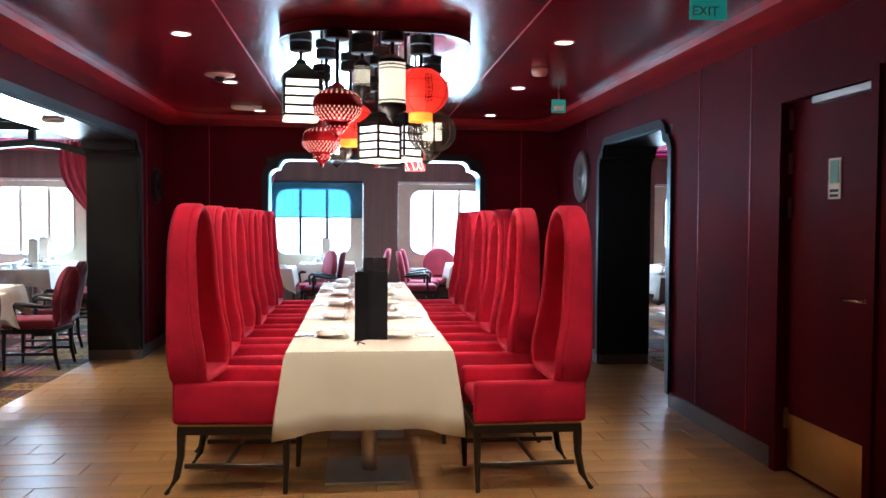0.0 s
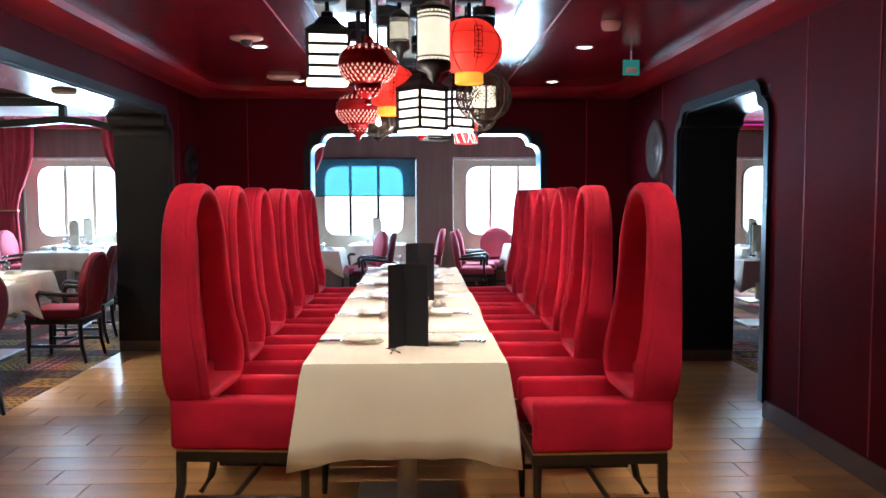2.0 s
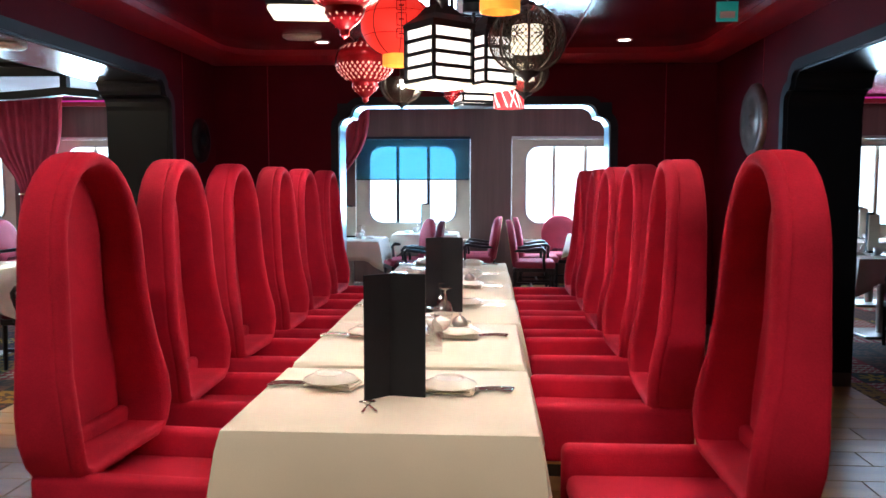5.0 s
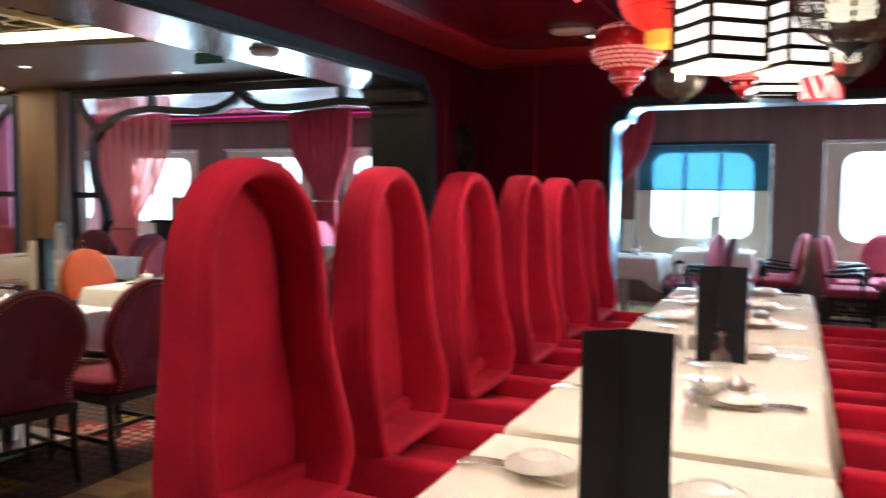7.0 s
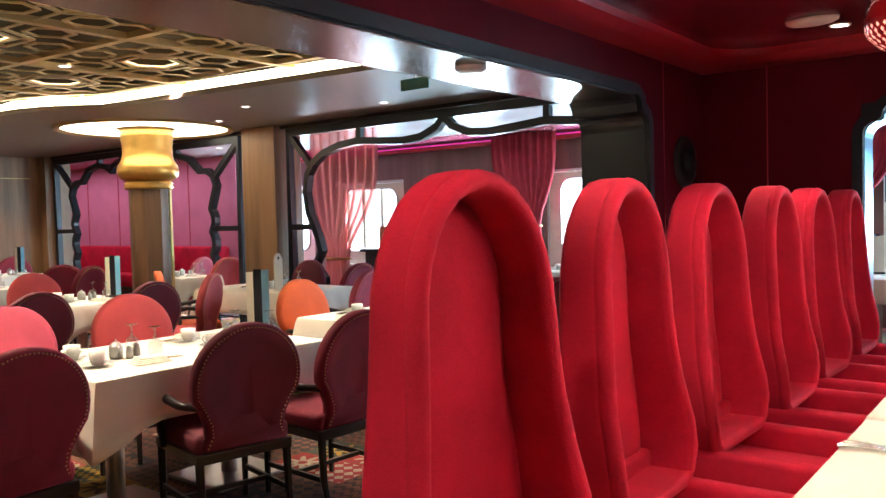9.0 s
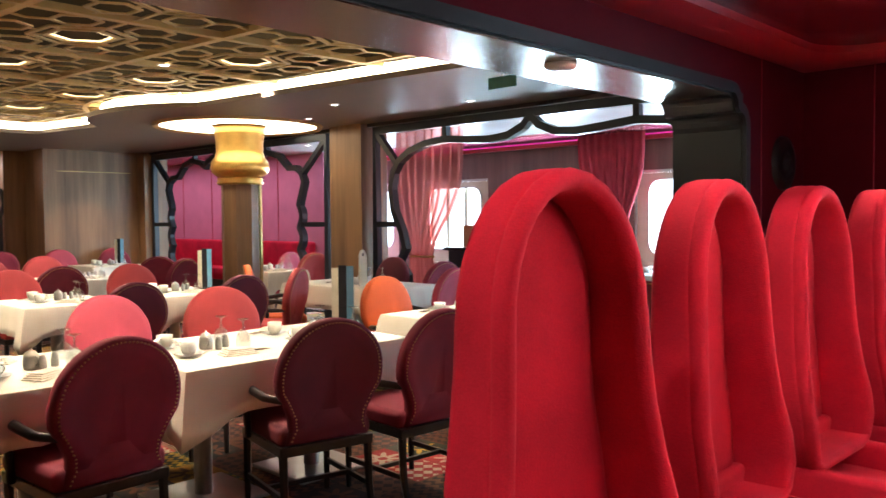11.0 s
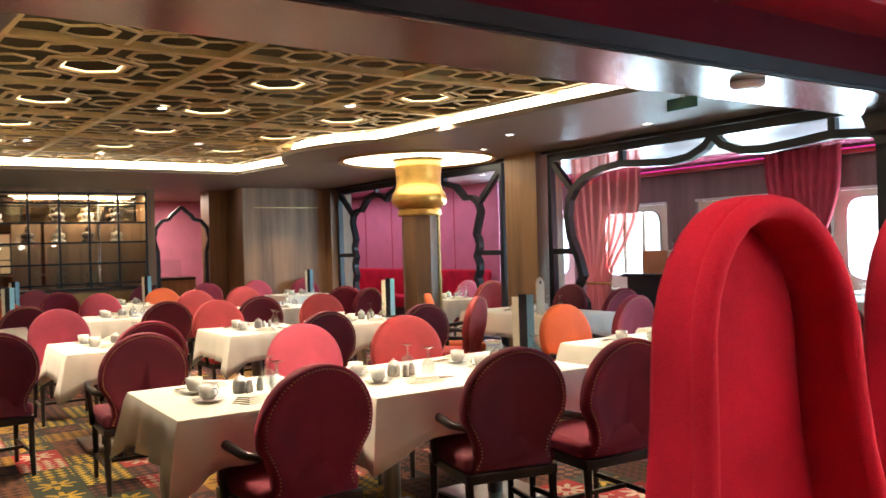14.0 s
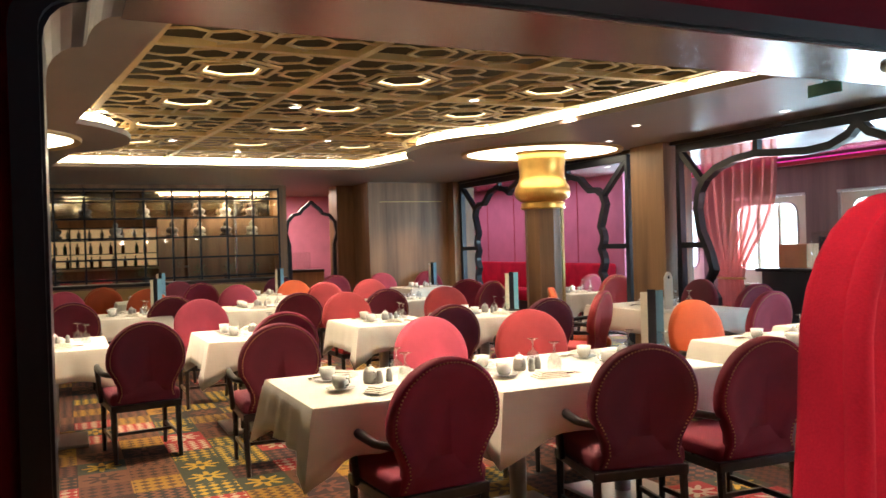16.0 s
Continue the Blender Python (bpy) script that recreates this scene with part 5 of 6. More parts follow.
def dining_chair(colour):
    m = CHAIR_COLOURS[colour]
    root = thing("dining_chair", "%s velvet armchair with a round back and black wooden frame" % colour, "chair", "dining chairs")
    b = bmesh.new()
    n = len(oval_back())
    tilt = lambda x, v: x - 0.16 * (v - 0.4)
    loft([[(tilt(x, v), u, v) for u, v in oval_back(1, d)] for x, d in ((-0.215, 0.14), (-0.235, 0.07), (-0.245, 0.012), (-0.238, 0.0), (-0.185, 0.0), (-0.175, 0.012), (-0.165, 0.05), (-0.155, 0.12))], b)
    b.verts.ensure_lookup_table()
    b.faces.new(b.verts[:n])
    b.faces.new(b.verts[-n:])
    part("backrest", b, m, root, smooth=True)
    path = oval_back(1, 0.02)
    b = bmesh.new()
    for (u0, v0), (u1, v1) in zip(path, path[1:]):
        steps = max(1, int(math.hypot(u1 - u0, v1 - v0) / 0.016))
        for k in range(steps):
            u, v = u0 + (u1 - u0) * k / steps, v0 + (v1 - v0) * k / steps
            x = tilt(-0.246, v)
            q = [b.verts.new((x + dx, u + du, v + dv)) for dx, du, dv in ((-0.005, 0, 0), (0, 0.005, 0), (0, 0, 0.005), (0, -0.005, 0), (0, 0, -0.005))]
            for i in range(4):
                b.faces.new((q[0], q[1 + i], q[1 + (i + 1) % 4]))
    part("nail_trim", b, BRASS, root, "row of brass nail heads")
    part("seat", box(bmesh.new(), -0.22, 0.26, -0.235, 0.235, 0.385, 0.475, 0.03, 3), m, root, smooth=True, auto=True)
    part("seat_frame", box(bmesh.new(), -0.235, 0.255, -0.235, 0.235, 0.345, 0.392, 0.006), DARKWOOD, root)
    for sy in (-0.215, 0.215):
        part("leg", tube([(0.23, sy, 0.36), (0.235, sy, 0.0)], [0.021, 0.015], 6), DARKWOOD, root)
        part("leg", tube([(-0.215, sy, 0.36), (-0.225, sy, 0.15), (-0.26, sy, 0)], [0.022, 0.019, 0.015], 6), DARKWOOD, root)
        part("stretcher", boxes((-0.22, 0.23, sy - 0.008, sy + 0.008, 0.14, 0.165)), DARKWOOD, root)
        s = 1 if sy > 0 else -1
        part("armrest", tube([(-0.235, s * 0.21, 0.60), (-0.12, s * 0.262, 0.605), (0.02, s * 0.275, 0.625), (0.1, s * 0.27, 0.632), (0.13, s * 0.265, 0.60), (0.115, s * 0.258, 0.5), (0.13, s * 0.245, 0.37)], [0.016, 0.02, 0.022, 0.022, 0.02, 0.017, 0.018], 8), DARKWOOD, root, smooth=True)
    part("stretcher", boxes((-0.02, 0.0, -0.21, 0.21, 0.142, 0.163)), DARKWOOD, root)
    return root


PROTO = {}


def seat_at(x, y, face, colour):
    m = pose(x, y, 0, 0, 0, face)
    if colour not in PROTO:
        PROTO[colour] = dining_chair(colour)
        PROTO[colour].matrix_basis = m
    else:
        copy_thing(PROTO[colour], m)


W, E, NN, S = 180, 0, 90, -90
# the colour also carries the light: chairs seen from their shaded back are darker
for x, y, f, c in (
    (-3.28, 4.67, 184, "crimson"),
    (-3.1, 5.65, 168, "maroon"),
    (-2.97, 6.2, 176, "crimson"),
    (-4.45, 5.42, 5, "rose"),
    (-4.45, 6.13, -6, "coral"),
    (-5.9, 6.86, 185, "maroon"),
    (-4.28, 7.5, 4, "orange"),
    (-5.32, 4.5, 178, "maroon"),
    (-6.19, 4.73, 182, "crimson"),
    (-6.13, 3.73, 186, "maroon"),
    (-9.01, 3.31, 182, "maroon"),
    (-7.8, 4.46, 0, "rose"),
    (-9.3, 4.3, 180, "maroon"),
    (-8.63, 5.51, 180, "maroon"),
    (-7.69, 5.91, 0, "coral"),
    (-8.49, 6.45, 180, "maroon"),
    (-5.87, 5.95, 184, "maroon"),
    (-7.72, 7.07, 0, "coral"),
    (-6.21, 7.53, 215, "coral"),
    (-6.67, 7.95, 60, "orange"),
    (-5.12, 8.54, 185, "rose"),
    (-5.95, 9.28, 180, "crimson"),
    (-6.75, 9.3, -90, "maroon"),
    (-10.71, 4.23, 0, "orange"),
    (-12.55, 3.75, 180, "orange"),
    (-10.76, 5.39, 0, "rose"),
    (-12.54, 5.09, 180, "crimson"),
    (-11.08, 3.25, 0, "rose"),
    (-11.39, 6.33, 0, "orange"),
    (-10.32, 6.48, 0, "coral"),
    (-10.53, 7.21, 0, "coral"),
    (-9.63, 8.2, 150, "crimson"),
    (-8.93, 7.92, 200, "crimson"),
    (-9.3, 9.67, 200, "rose"),
    (-8.85, 9.83, 180, "coral"),
    (-3.1, 8.3, 180, "crimson"),
    (-3.3, 9.2, 190, "maroon"),
    (-4.75, 9.35, -60, "rose"),
    (-13.0, 4.9, 0, "maroon"),
    (-13.0, 6.5, 0, "maroon"),
    (-12.75, 8.25, 0, "rose"),
    (-12.7, 9.1, 0, "crimson"),
    (-13.3, 7.4, 180, "rose"),
    (-8.4, 2.1, 0, "crimson"),
    (-5.9, 2.0, 180, "maroon"),
    (-10.8, 2.4, 0, "rose"),
):
    seat_at(x, y, f, c)
B = "dining room tables"
rooms = [(-4.2, -3.3, 4.2, 5.0, 1), (-4.12, -3.17, 5.06, 6.42, 2), (-4.1, -3.2, 7.02, 7.85, 0), (-7.05, -6.12, 4.22, 5.02, 1), (-7.25, -6.3, 2.75, 3.55, 1), (-7.3, -6.42, 5.5, 6.28, 1), (-7.3, -6.45, 6.55, 7.35, 2),
         (-6.95, -5.5, 8.2, 9.05, 3), (-9.9, -9.0, 3.5, 4.3, 1), (-10.0, -9.1, 4.9, 5.7, 0), (-12.3, -11.4, 8.1, 8.9, 1), (-9.2, -8.4, 9.0, 9.6, 0), (-4.35, -3.45, 8.05, 8.85, 1), (-9.9, -9.0, 6.7, 7.5, 0), (-12.3, -11.5, 5.6, 6.4, 0), (-12.4, -11.5, 3.9, 4.7, 1)]
for k, (x0, x1, y0, y1, kind) in enumerate(rooms):
    table(x0, x1, y0, y1, B, two=(y1 - y0) > 1)
    cloth("tablecloth", x0, x1, y0, y1, 0.752, (0.215, 0.215, 0.215, 0.215), "white linen tablecloth with folded falling corners", "white tablecloths", 60 + k)
    rnd = random.Random(90 + k)
    cx, cy, zt = (x0 + x1) / 2, (y0 + y1) / 2, 0.756
    for yy in ([cy] if y1 - y0 < 1 else [cy - 0.33, cy + 0.33]):
        for s in (-1, 1):
            px = cx + s * 0.27
            put("napkin", make_napkin, px, yy + rnd.uniform(-0.08, 0.08), zt, rnd.uniform(40, 130))
            put("cutlery", make_fork_set, px - s * 0.02, yy + s * 0.14, zt, 90 + rnd.uniform(-12, 12))
            put("glass", make_glass, cx + s * 0.1, yy + 0.2 + rnd.uniform(-0.05, 0.05), zt)
            put("cup", make_cup, cx + s * 0.14, yy - 0.16 + rnd.uniform(-0.03, 0.03), zt, rnd.uniform(0, 360))
        put("pot", make_pot, cx + rnd.uniform(-0.04, 0.04), yy + 0.02, zt, rnd.uniform(0, 360))
        put("shaker", make_shaker, cx + 0.07, yy + 0.05, zt)
        put("shaker", make_shaker, cx + 0.02, yy + 0.12, zt)
for x, y, r in ((-3.62, 6.3, -35), (-6.85, 7.25, -30), (-9.6, 4.2, -20), (-11.9, 8.7, -35), (-12.0, 4.5, -20), (-12.0, 6.2, -25)):
    put("menu_tall", make_menu_tall, x, y, 0.757, r)
put("menu_cream", make_card_cream, -5.9, 8.4, 0.757, -20)

# ---- tables and chairs by the windows ----
for k, (x0, x1, y0, y1) in enumerate(((-1.75, -0.95, 11.4, 12.2), (-0.95, -0.1, 12.6, 13.3), (1.35, 2.15, 12.2, 13.0), (-4.9, -4.1, 11.3, 12.1), (-5.3, -4.4, 12.6, 13.4), (3.6, 4.4, 9.6, 10.4), (4.4, 5.2, 11.6, 12.4))):
    table(x0, x1, y0, y1, "window side tables")
    cloth("tablecloth", x0, x1, y0, y1, 0.752, (0.215, 0.215, 0.215, 0.215), "white linen tablecloth with folded falling corners", "white tablecloths", 160 + k)
    cx, cy = (x0 + x1) / 2, (y0 + y1) / 2
    for s in (-1, 1):
        put("napkin", make_napkin, cx + s * 0.25, cy, 0.756, 90)
        put("glass", make_glass, cx + s * 0.12, cy + 0.15, 0.756)
        put("cup", make_cup, cx + s * 0.13, cy - 0.15, 0.756, 40)
    put("menu_tall", make_menu_tall, cx - 0.02, cy + 0.2, 0.757, 100)
for x, y, f, c in ((-0.55, 11.9, 180, "maroon"), (-0.72, 12.35, 200, "rose"), (-2.1, 12.3, 0, "rose"), (0.12, 12.75, 180, "rose"), (0.15, 13.2, 182, "rose"), (0.85, 12.2, 0, "rose"), (0.95, 12.9, 0, "rose"), (1.3, 13.35, -90, "rose"), (2.5, 12.6, 180, "rose"),
                    (-3.75, 11.7, 180, "crimson"), (-3.6, 11.2, 180, "maroon"), (-5.3, 11.7, 0, "rose"), (-4.0, 13.0, 180, "rose"), (-5.7, 13.0, 0, "rose"), (3.15, 9.9, 0, "coral"), (4.0, 9.25, 90, "crimson"), (4.0, 12.0, 0, "rose"), (5.5, 12.0, 180, "rose")):
    seat_at(x, y, f, c)

# bar room seen through the glazed cabinet
XB = -19.4
rear = thing("rear_bar", "lit rear bar with bottles behind the glazed cabinet", "bar")
part("counter", box(bmesh.new(), XB + 0.5, XB + 1.0, -2.0, 6.4, 0, 1.08, 0.01), WALNUT, rear)
part("worktop", box(bmesh.new(), XB + 0.45, XB + 1.06, -2.0, 6.4, 1.08, 1.12, 0.01), CREAM, rear)
part("light_panel", boxes((XB - 0.02, XB - 0.01, -2.0, 5.2, 1.15, 1.98)), glow("rear_bar_glow", (1.0, 0.62, 0.28), 0.36), rear, "warm glowing back panel")
for zz in (1.12, 1.42, 1.72, 2.0):
    part("shelf", boxes((XB, XB + 0.2, -2.0, 5.2, zz, zz + 0.02)), DARKWOOD, rear)
for k in range(9):
    part("upright", boxes((XB, XB + 0.21, -2.0 + 0.9 * k - 0.015, -2.0 + 0.9 * k + 0.015, 0, 2.02)), DARKWOOD, rear)
rc = random.Random(8)
for zz in (1.141, 1.441, 1.741):
    for k in range(30):
        tagged(part("bottle", at(lathe([(0, 0), (0.04, 0), (0.04, 0.14), (0.014, 0.19), (0.014, 0.24), (0, 0.24)], 8), XB + 0.1, -1.85 + 0.235 * k + rc.uniform(-0.04, 0.04), zz), rc.choice(BOTTLES), smooth=True, auto=True), "liquor bottle on the rear bar shelf", "bottle", "rear bar bottles")
setting("rear_bulkhead", boxes((-18.6, -16.4, -4, 5.2, 2.30, ZS - 0.002)), TAUPE, "lowered ceiling over the rear bar", "ceiling")
area_lamp("cabinet_light", pose(XW - 0.06, 5.7, 2.44, 0, 14, 0), 0.05, 1.8, 45, WARM)
# unseen spots added to lift the rear chairs and walnut
for sy in (1.0, 3.2):
    spot_lamp("rear_fill_spot", -15.6, sy, 2.5, 150, WARM, 110)
setting("rear_cove", boxes((-16.39, -16.37, -3.9, 5.2, 2.34, 2.41)), COVE_GLOW, "warm glowing cove band over the rear bar", "cove light")
for x, y, f, c in ((-15.6, 1.4, 170, "rose"), (-15.7, 2.3, 200, "crimson"), (-15.5, 3.2, 185, "rose"), (-16.6, 4.0, 160, "coral"), (-15.6, 4.3, 195, "maroon"), (-16.7, 2.6, 20, "rose"), (-16.6, 0.9, 10, "crimson")):
    seat_at(x, y, f, c)

# ---- lantern cluster ----
MIRROR = mat("mirror_glass", (0.86, 0.86, 0.88), 0.03, metal=1.0, vary=0.02, bump=0.0)
LANTERN_WHITE = glow("paper_pane", (1.0, 0.92, 0.78), 1.7)
LANTERN_CREAM = glow("cream_shade", (1.0, 0.87, 0.60), 1.7)
LANTERN_RED = glow("red_silk", (1.0, 0.035, 0.018), 0.7)
LANTERN_SKIRT = glow("yellow_fringe", (1.0, 0.42, 0.04), 0.8)
PINPRICK = glow("pierced_glow", (1.0, 0.40, 0.30), 1.0)
BULB = glow("bulb", (1.0, 0.9, 0.7), 30.0)
ENAMEL = mat("red_enamel", (0.42, 0.008, 0.015), 0.22, metal=0.3, vary=0.15, bump=0.02)
CAGE = mat("dark_bronze", (0.09, 0.075, 0.06), 0.35, metal=0.8, vary=0.2, bump=0.03)
IRON = mat("black_iron", (0.012, 0.012, 0.013), 0.45, metal=0.4, vary=0.2, bump=0.05)
ZM = 2.53
can = thing("lantern_canopy", "long mirrored ceiling canopy with a dark red rim", "canopy", kind="structure")
shape = rounded(-0.53, 0.66, 4.95, 7.75, 0.38, 10)
b = loft([[(u, v, ZM) for u, v in shape], [(u, v, ZC) for u, v in shape]])
part("rim", b, RED_COVE, can, smooth=True, auto=True)
b = bmesh.new()
b.faces.new([b.verts.new((u, v, ZM + 0.004)) for u, v in shape])
part("mirror", b, MIRROR, can, "mirror underside")
part("edge", ribbon(shape, 0.016, "z", ZM - 0.006, ZM + 0.003, True), BLACK, can)


def hang(root, top, x=0.0, y=0.0, z0=0.0):
    top = top - 0.002
    part("rod", lathe([(0.0, top), (0.012, top), (0.012, z0), (0, z0)], 8, x, y), IRON, root)
    part("ceiling_cup", lathe([(0, top), (0.07, top), (0.07, top - 0.05), (0.064, top - 0.054), (0, top - 0.054)], 20, x, y), IRON, root, smooth=True, auto=True)


def square_lantern(x, y, zc, w, hgt, turn, rows=4):
    root = thing("square_lantern", "black framed square lantern with glowing white panes", "lantern", "hanging lanterns")
    h, z0, z1 = w / 2, -hgt / 2, hgt / 2
    for s in (0, 90, 180, 270):
        for k in range(rows):
            p = boxes((h - 0.006, h - 0.002, -h + 0.012, h - 0.012, z0 + 0.012 + k * (hgt - 0.012) / rows, z0 + (k + 1) * (hgt - 0.012) / rows))
            part("pane", at(p, 0, 0, 0, s), LANTERN_WHITE, root)
    b = bmesh.new()
    for k in range(rows + 1):
        zz = z0 + 0.006 + k * (hgt - 0.012) / rows
        ribbon([(h, h), (-h, h), (-h, -h), (h, -h)], 0.014, "z", zz - 0.008, zz + 0.008, True, b)
    for sx in (-h, h):
        for sy in (-h, h):
            box(b, sx - 0.007, sx + 0.007, sy - 0.007, sy + 0.007, z0, z1)
    part("frame", b, IRON, root)
    r = h * 1.38
    part("roof", at(lathe([(r * 1.12, z1), (r * 1.12, z1 + 0.012), (r * 0.72, z1 + 0.045), (r * 0.42, z1 + 0.085), (r * 0.3, z1 + 0.09), (r * 0.3, z1 + 0.115), (0, z1 + 0.13)], 4), 0, 0, 0, 45), IRON, root)
    part("base", at(lathe([(0, z0 - 0.004), (r * 1.0, z0 - 0.004), (r * 1.05, z0 - 0.016), (r * 0.9, z0 - 0.022), (0, z0 - 0.022)], 4), 0, 0, 0, 45), LANTERN_CREAM if rows > 3 else IRON, root)
    hang(root, (ZM if y > 4.95 else ZC) - zc, 0, 0, z1 + 0.1)
    root.matrix_basis = pose(x, y, zc, 0, 0, turn)
    return root


def onion_lantern(x, y, zc, w, label="pierced red onion lantern with a pointed drop"):
    root = thing("onion_lantern", label, "lantern", "hanging lanterns")
    r = w / 2
    prof = [(0.05, 1.05), (0.16, 0.98), (0.22, 0.86), (0.42, 0.74), (0.74, 0.60), (0.95, 0.38), (1.0, 0.16), (1.0, 0.02), (0.93, -0.22), (0.72, -0.45), (0.46, -0.58), (0.44, -0.62), (0.46, -0.72), (0.34, -0.9), (0.16, -1.05), (0.10, -1.12), (0.13, -1.18), (0.0, -1.30)]
    part("shell", lathe([(a * r, c * r) for a, c in prof], 32), ENAMEL, root, smooth=True)
    b = bmesh.new()

    def rad(z):
        for (a0, c0), (a1, c1) in zip(prof, prof[1:]):
            if c1 <= z <= c0:
                return a0 + (a1 - a0) * (c0 - z) / (c0 - c1)
        return 0.1
    for zc0, n, sz in ((0.62, 20, 0.055), (0.52, 24, 0.06), (-0.06, 34, 0.055), (-0.17, 34, 0.06), (-0.28, 30, 0.06), (-0.38, 28, 0.055), (-0.48, 22, 0.05), (-0.78, 14, 0.035), (-0.88, 12, 0.03)):
        for k in range(n):
            a = 2 * math.pi * (k + (0.5 if int(zc0 * 100) % 2 else 0)) / n
            q = []
            for da, dz in ((0, sz), (sz / max(rad(zc0), 0.2) * 0.75, 0), (0, -sz), (-sz / max(rad(zc0), 0.2) * 0.75, 0)):
                rr = rad(zc0 + dz) + 0.012
                q.append(b.verts.new((rr * r * math.cos(a + da), rr * r * math.sin(a + da), (zc0 + dz) * r)))
            b.faces.new(q)
    tagged(part("piercing", b, PINPRICK, root, "rows of glowing diamond openings"), kind="stuff")
    hang(root, (ZM if y > 4.95 else ZC) - zc, 0, 0, r)
    root.matrix_basis = pose(x, y, zc)
    return root


def globe_lantern(x, y, zc, w):
    root = thing("globe_lantern", "glowing red silk globe lantern with a yellow fringe", "lantern", "hanging lanterns")
    r = w / 2
    pts = [(r * math.cos(radians(a)), r * 0.84 * math.sin(radians(a))) for a in range(-66, 67, 11)]
    part("shade", lathe(pts, 40), LANTERN_RED, root, smooth=True)
    for k in range(8):
        a0 = math.pi * k / 4
        part("rib", tube([((p + 0.002) * math.cos(a0), (p + 0.002) * math.sin(a0), q) for p, q in pts], 0.0025, 5), IRON, root)
    for s in (-0.3, 0.3):
        q = r * math.cos(math.asin(s / 0.84)) + 0.001
        part("hoop", tube([(q * math.cos(a), q * math.sin(a), s * r) for a in [k * math.pi / 16 for k in range(33)]], 0.0015, 4), ENAMEL, root)
    part("cap", lathe([(0, r * 0.86), (r * 0.42, r * 0.84), (r * 0.42, r * 0.74), (0, r * 0.74)], 24), IRON, root)
    b = bmesh.new()
    lathe([(r * 0.40, -r * 0.72), (r * 0.42, -r * 0.80), (r * 0.42, -r * 1.06), (r * 0.40, -r * 1.06)], 40, 0, 0, b)
    part("fringe", b, LANTERN_SKIRT, root, "yellow silk fringe")
    b = bmesh.new()
    for zz, hh, dd in ((0.06, 0.02, 0.955), (0.0, 0.026, 1.0), (-0.06, 0.02, 0.955)):
        ribbon([(-0.02, zz - hh), (0.02, zz - hh), (0.02, zz + hh), (-0.02, zz + hh)], 0.005, "y", -r * dd - 0.005, -r * dd + 0.002, True, b)
        box(b, -0.012, 0.012, -r * dd - 0.005, -r * dd + 0.002, zz - 0.003, zz + 0.003)
    part("emblem", b, ENAMEL, root, "dark red printed marks")
    hang(root, (ZM if y > 4.95 else ZC) - zc, 0, 0, r * 0.8)
    root.matrix_basis = pose(x, y, zc, 0, 0, 12)
    return root


def cage_lantern(x, y, zc, w, bowl=False):
    root = thing("cage_lantern", "black pierced metal globe lantern with a glowing bulb", "lantern", "hanging lanterns")
    r = w / 2
    a0, a1 = (-80, 80) if not bowl else (-80, 20)
    prof = [(r * math.cos(radians(a)), r * 0.88 * math.sin(radians(a))) for a in range(a0, a1 + 1, 10)]
    for k in range(8):
        t = math.pi * k / 4
        part("rib", tube([(p * math.cos(t), p * math.sin(t), q) for p, q in prof], 0.006, 5), CAGE, root)
    b = bmesh.new()
    nu, nv = 40, 14
    for i in range(nu):
        for j in range(nv):
            u0 = 2 * math.pi * i / nu
            ph0, ph1 = radians(a0 + (a1 - a0) * j / nv), radians(a0 + (a1 - a0) * (j + 1) / nv)
            du = 2 * math.pi / nu

            def P(u, ph):
                return Vector((r * 0.985 * math.cos(ph) * math.cos(u), r * 0.985 * math.cos(ph) * math.sin(u), r * 0.87 * math.sin(ph)))
            for (ua, pa), (ub, pb) in (((u0, ph0), (u0 + du, ph1)), ((u0 + du, ph0), (u0, ph1))):
                p, q = P(ua, pa), P(ub, pb)
                nrm = p.normalized()
                s = (q - p).cross(nrm).normalized() * 0.0021
                b.faces.new([b.verts.new(v) for v in (p - s, p + s, q + s, q - s)])
    for k in range(8):
        u = math.pi * (k + 0.5) / 4
        c = Vector((math.cos(u), math.sin(u), 0))
        e1, e2 = Vector((-math.sin(u), math.cos(u), 0)), Vector((0, 0, 1))
        for m in range(12):
            a = 2 * math.pi * m / 12
            d0, d1 = c + 0.05 * (math.cos(a) * e1 + math.sin(a) * e2), c + 0.27 * (math.cos(a) * e1 + math.sin(a) * e2)
            p, q = d0.normalized() * r * 0.995, d1.normalized() * r * 0.995
            s = (q - p).cross(c).normalized() * 0.003
            b.faces.new([b.verts.new(v) for v in (p - s, p + s, q + s, q - s)])
    tagged(part("filigree", b, CAGE, root, "fine dark pierced pattern"), kind="stuff")
    part("bulb", lathe([(0, -0.025), (0.018, -0.016), (0.024, 0.0), (0.016, 0.02), (0.01, 0.035), (0, 0.036)], 14), BULB, root, "glowing bulb", smooth=True)
    if not bowl:
        part("inner_shade", lathe([(0, -r * 0.36), (r * 0.42, -r * 0.34), (r * 0.42, r * 0.34), (0, r * 0.36)], 18), LANTERN_CREAM, root, "glowing cream inner shade", smooth=True, auto=True)
    part("finial", lathe([(r * 0.35, -r * 0.84), (r * 0.3, -r * 0.93), (r * 0.12, -r * 1.0), (0.006, -r * 1.1), (0, -r * 1.12)], 16), IRON, root, smooth=True)
    if not bowl:
        part("cap", lathe([(r * 0.3, r * 0.84), (r * 0.22, r * 0.96), (0, r * 1.02)], 16), IRON, root, smooth=True)
    hang(root, (ZM if y > 4.95 else ZC) - zc, 0, 0, 0.03)
    root.matrix_basis = pose(x, y, zc)
    return root


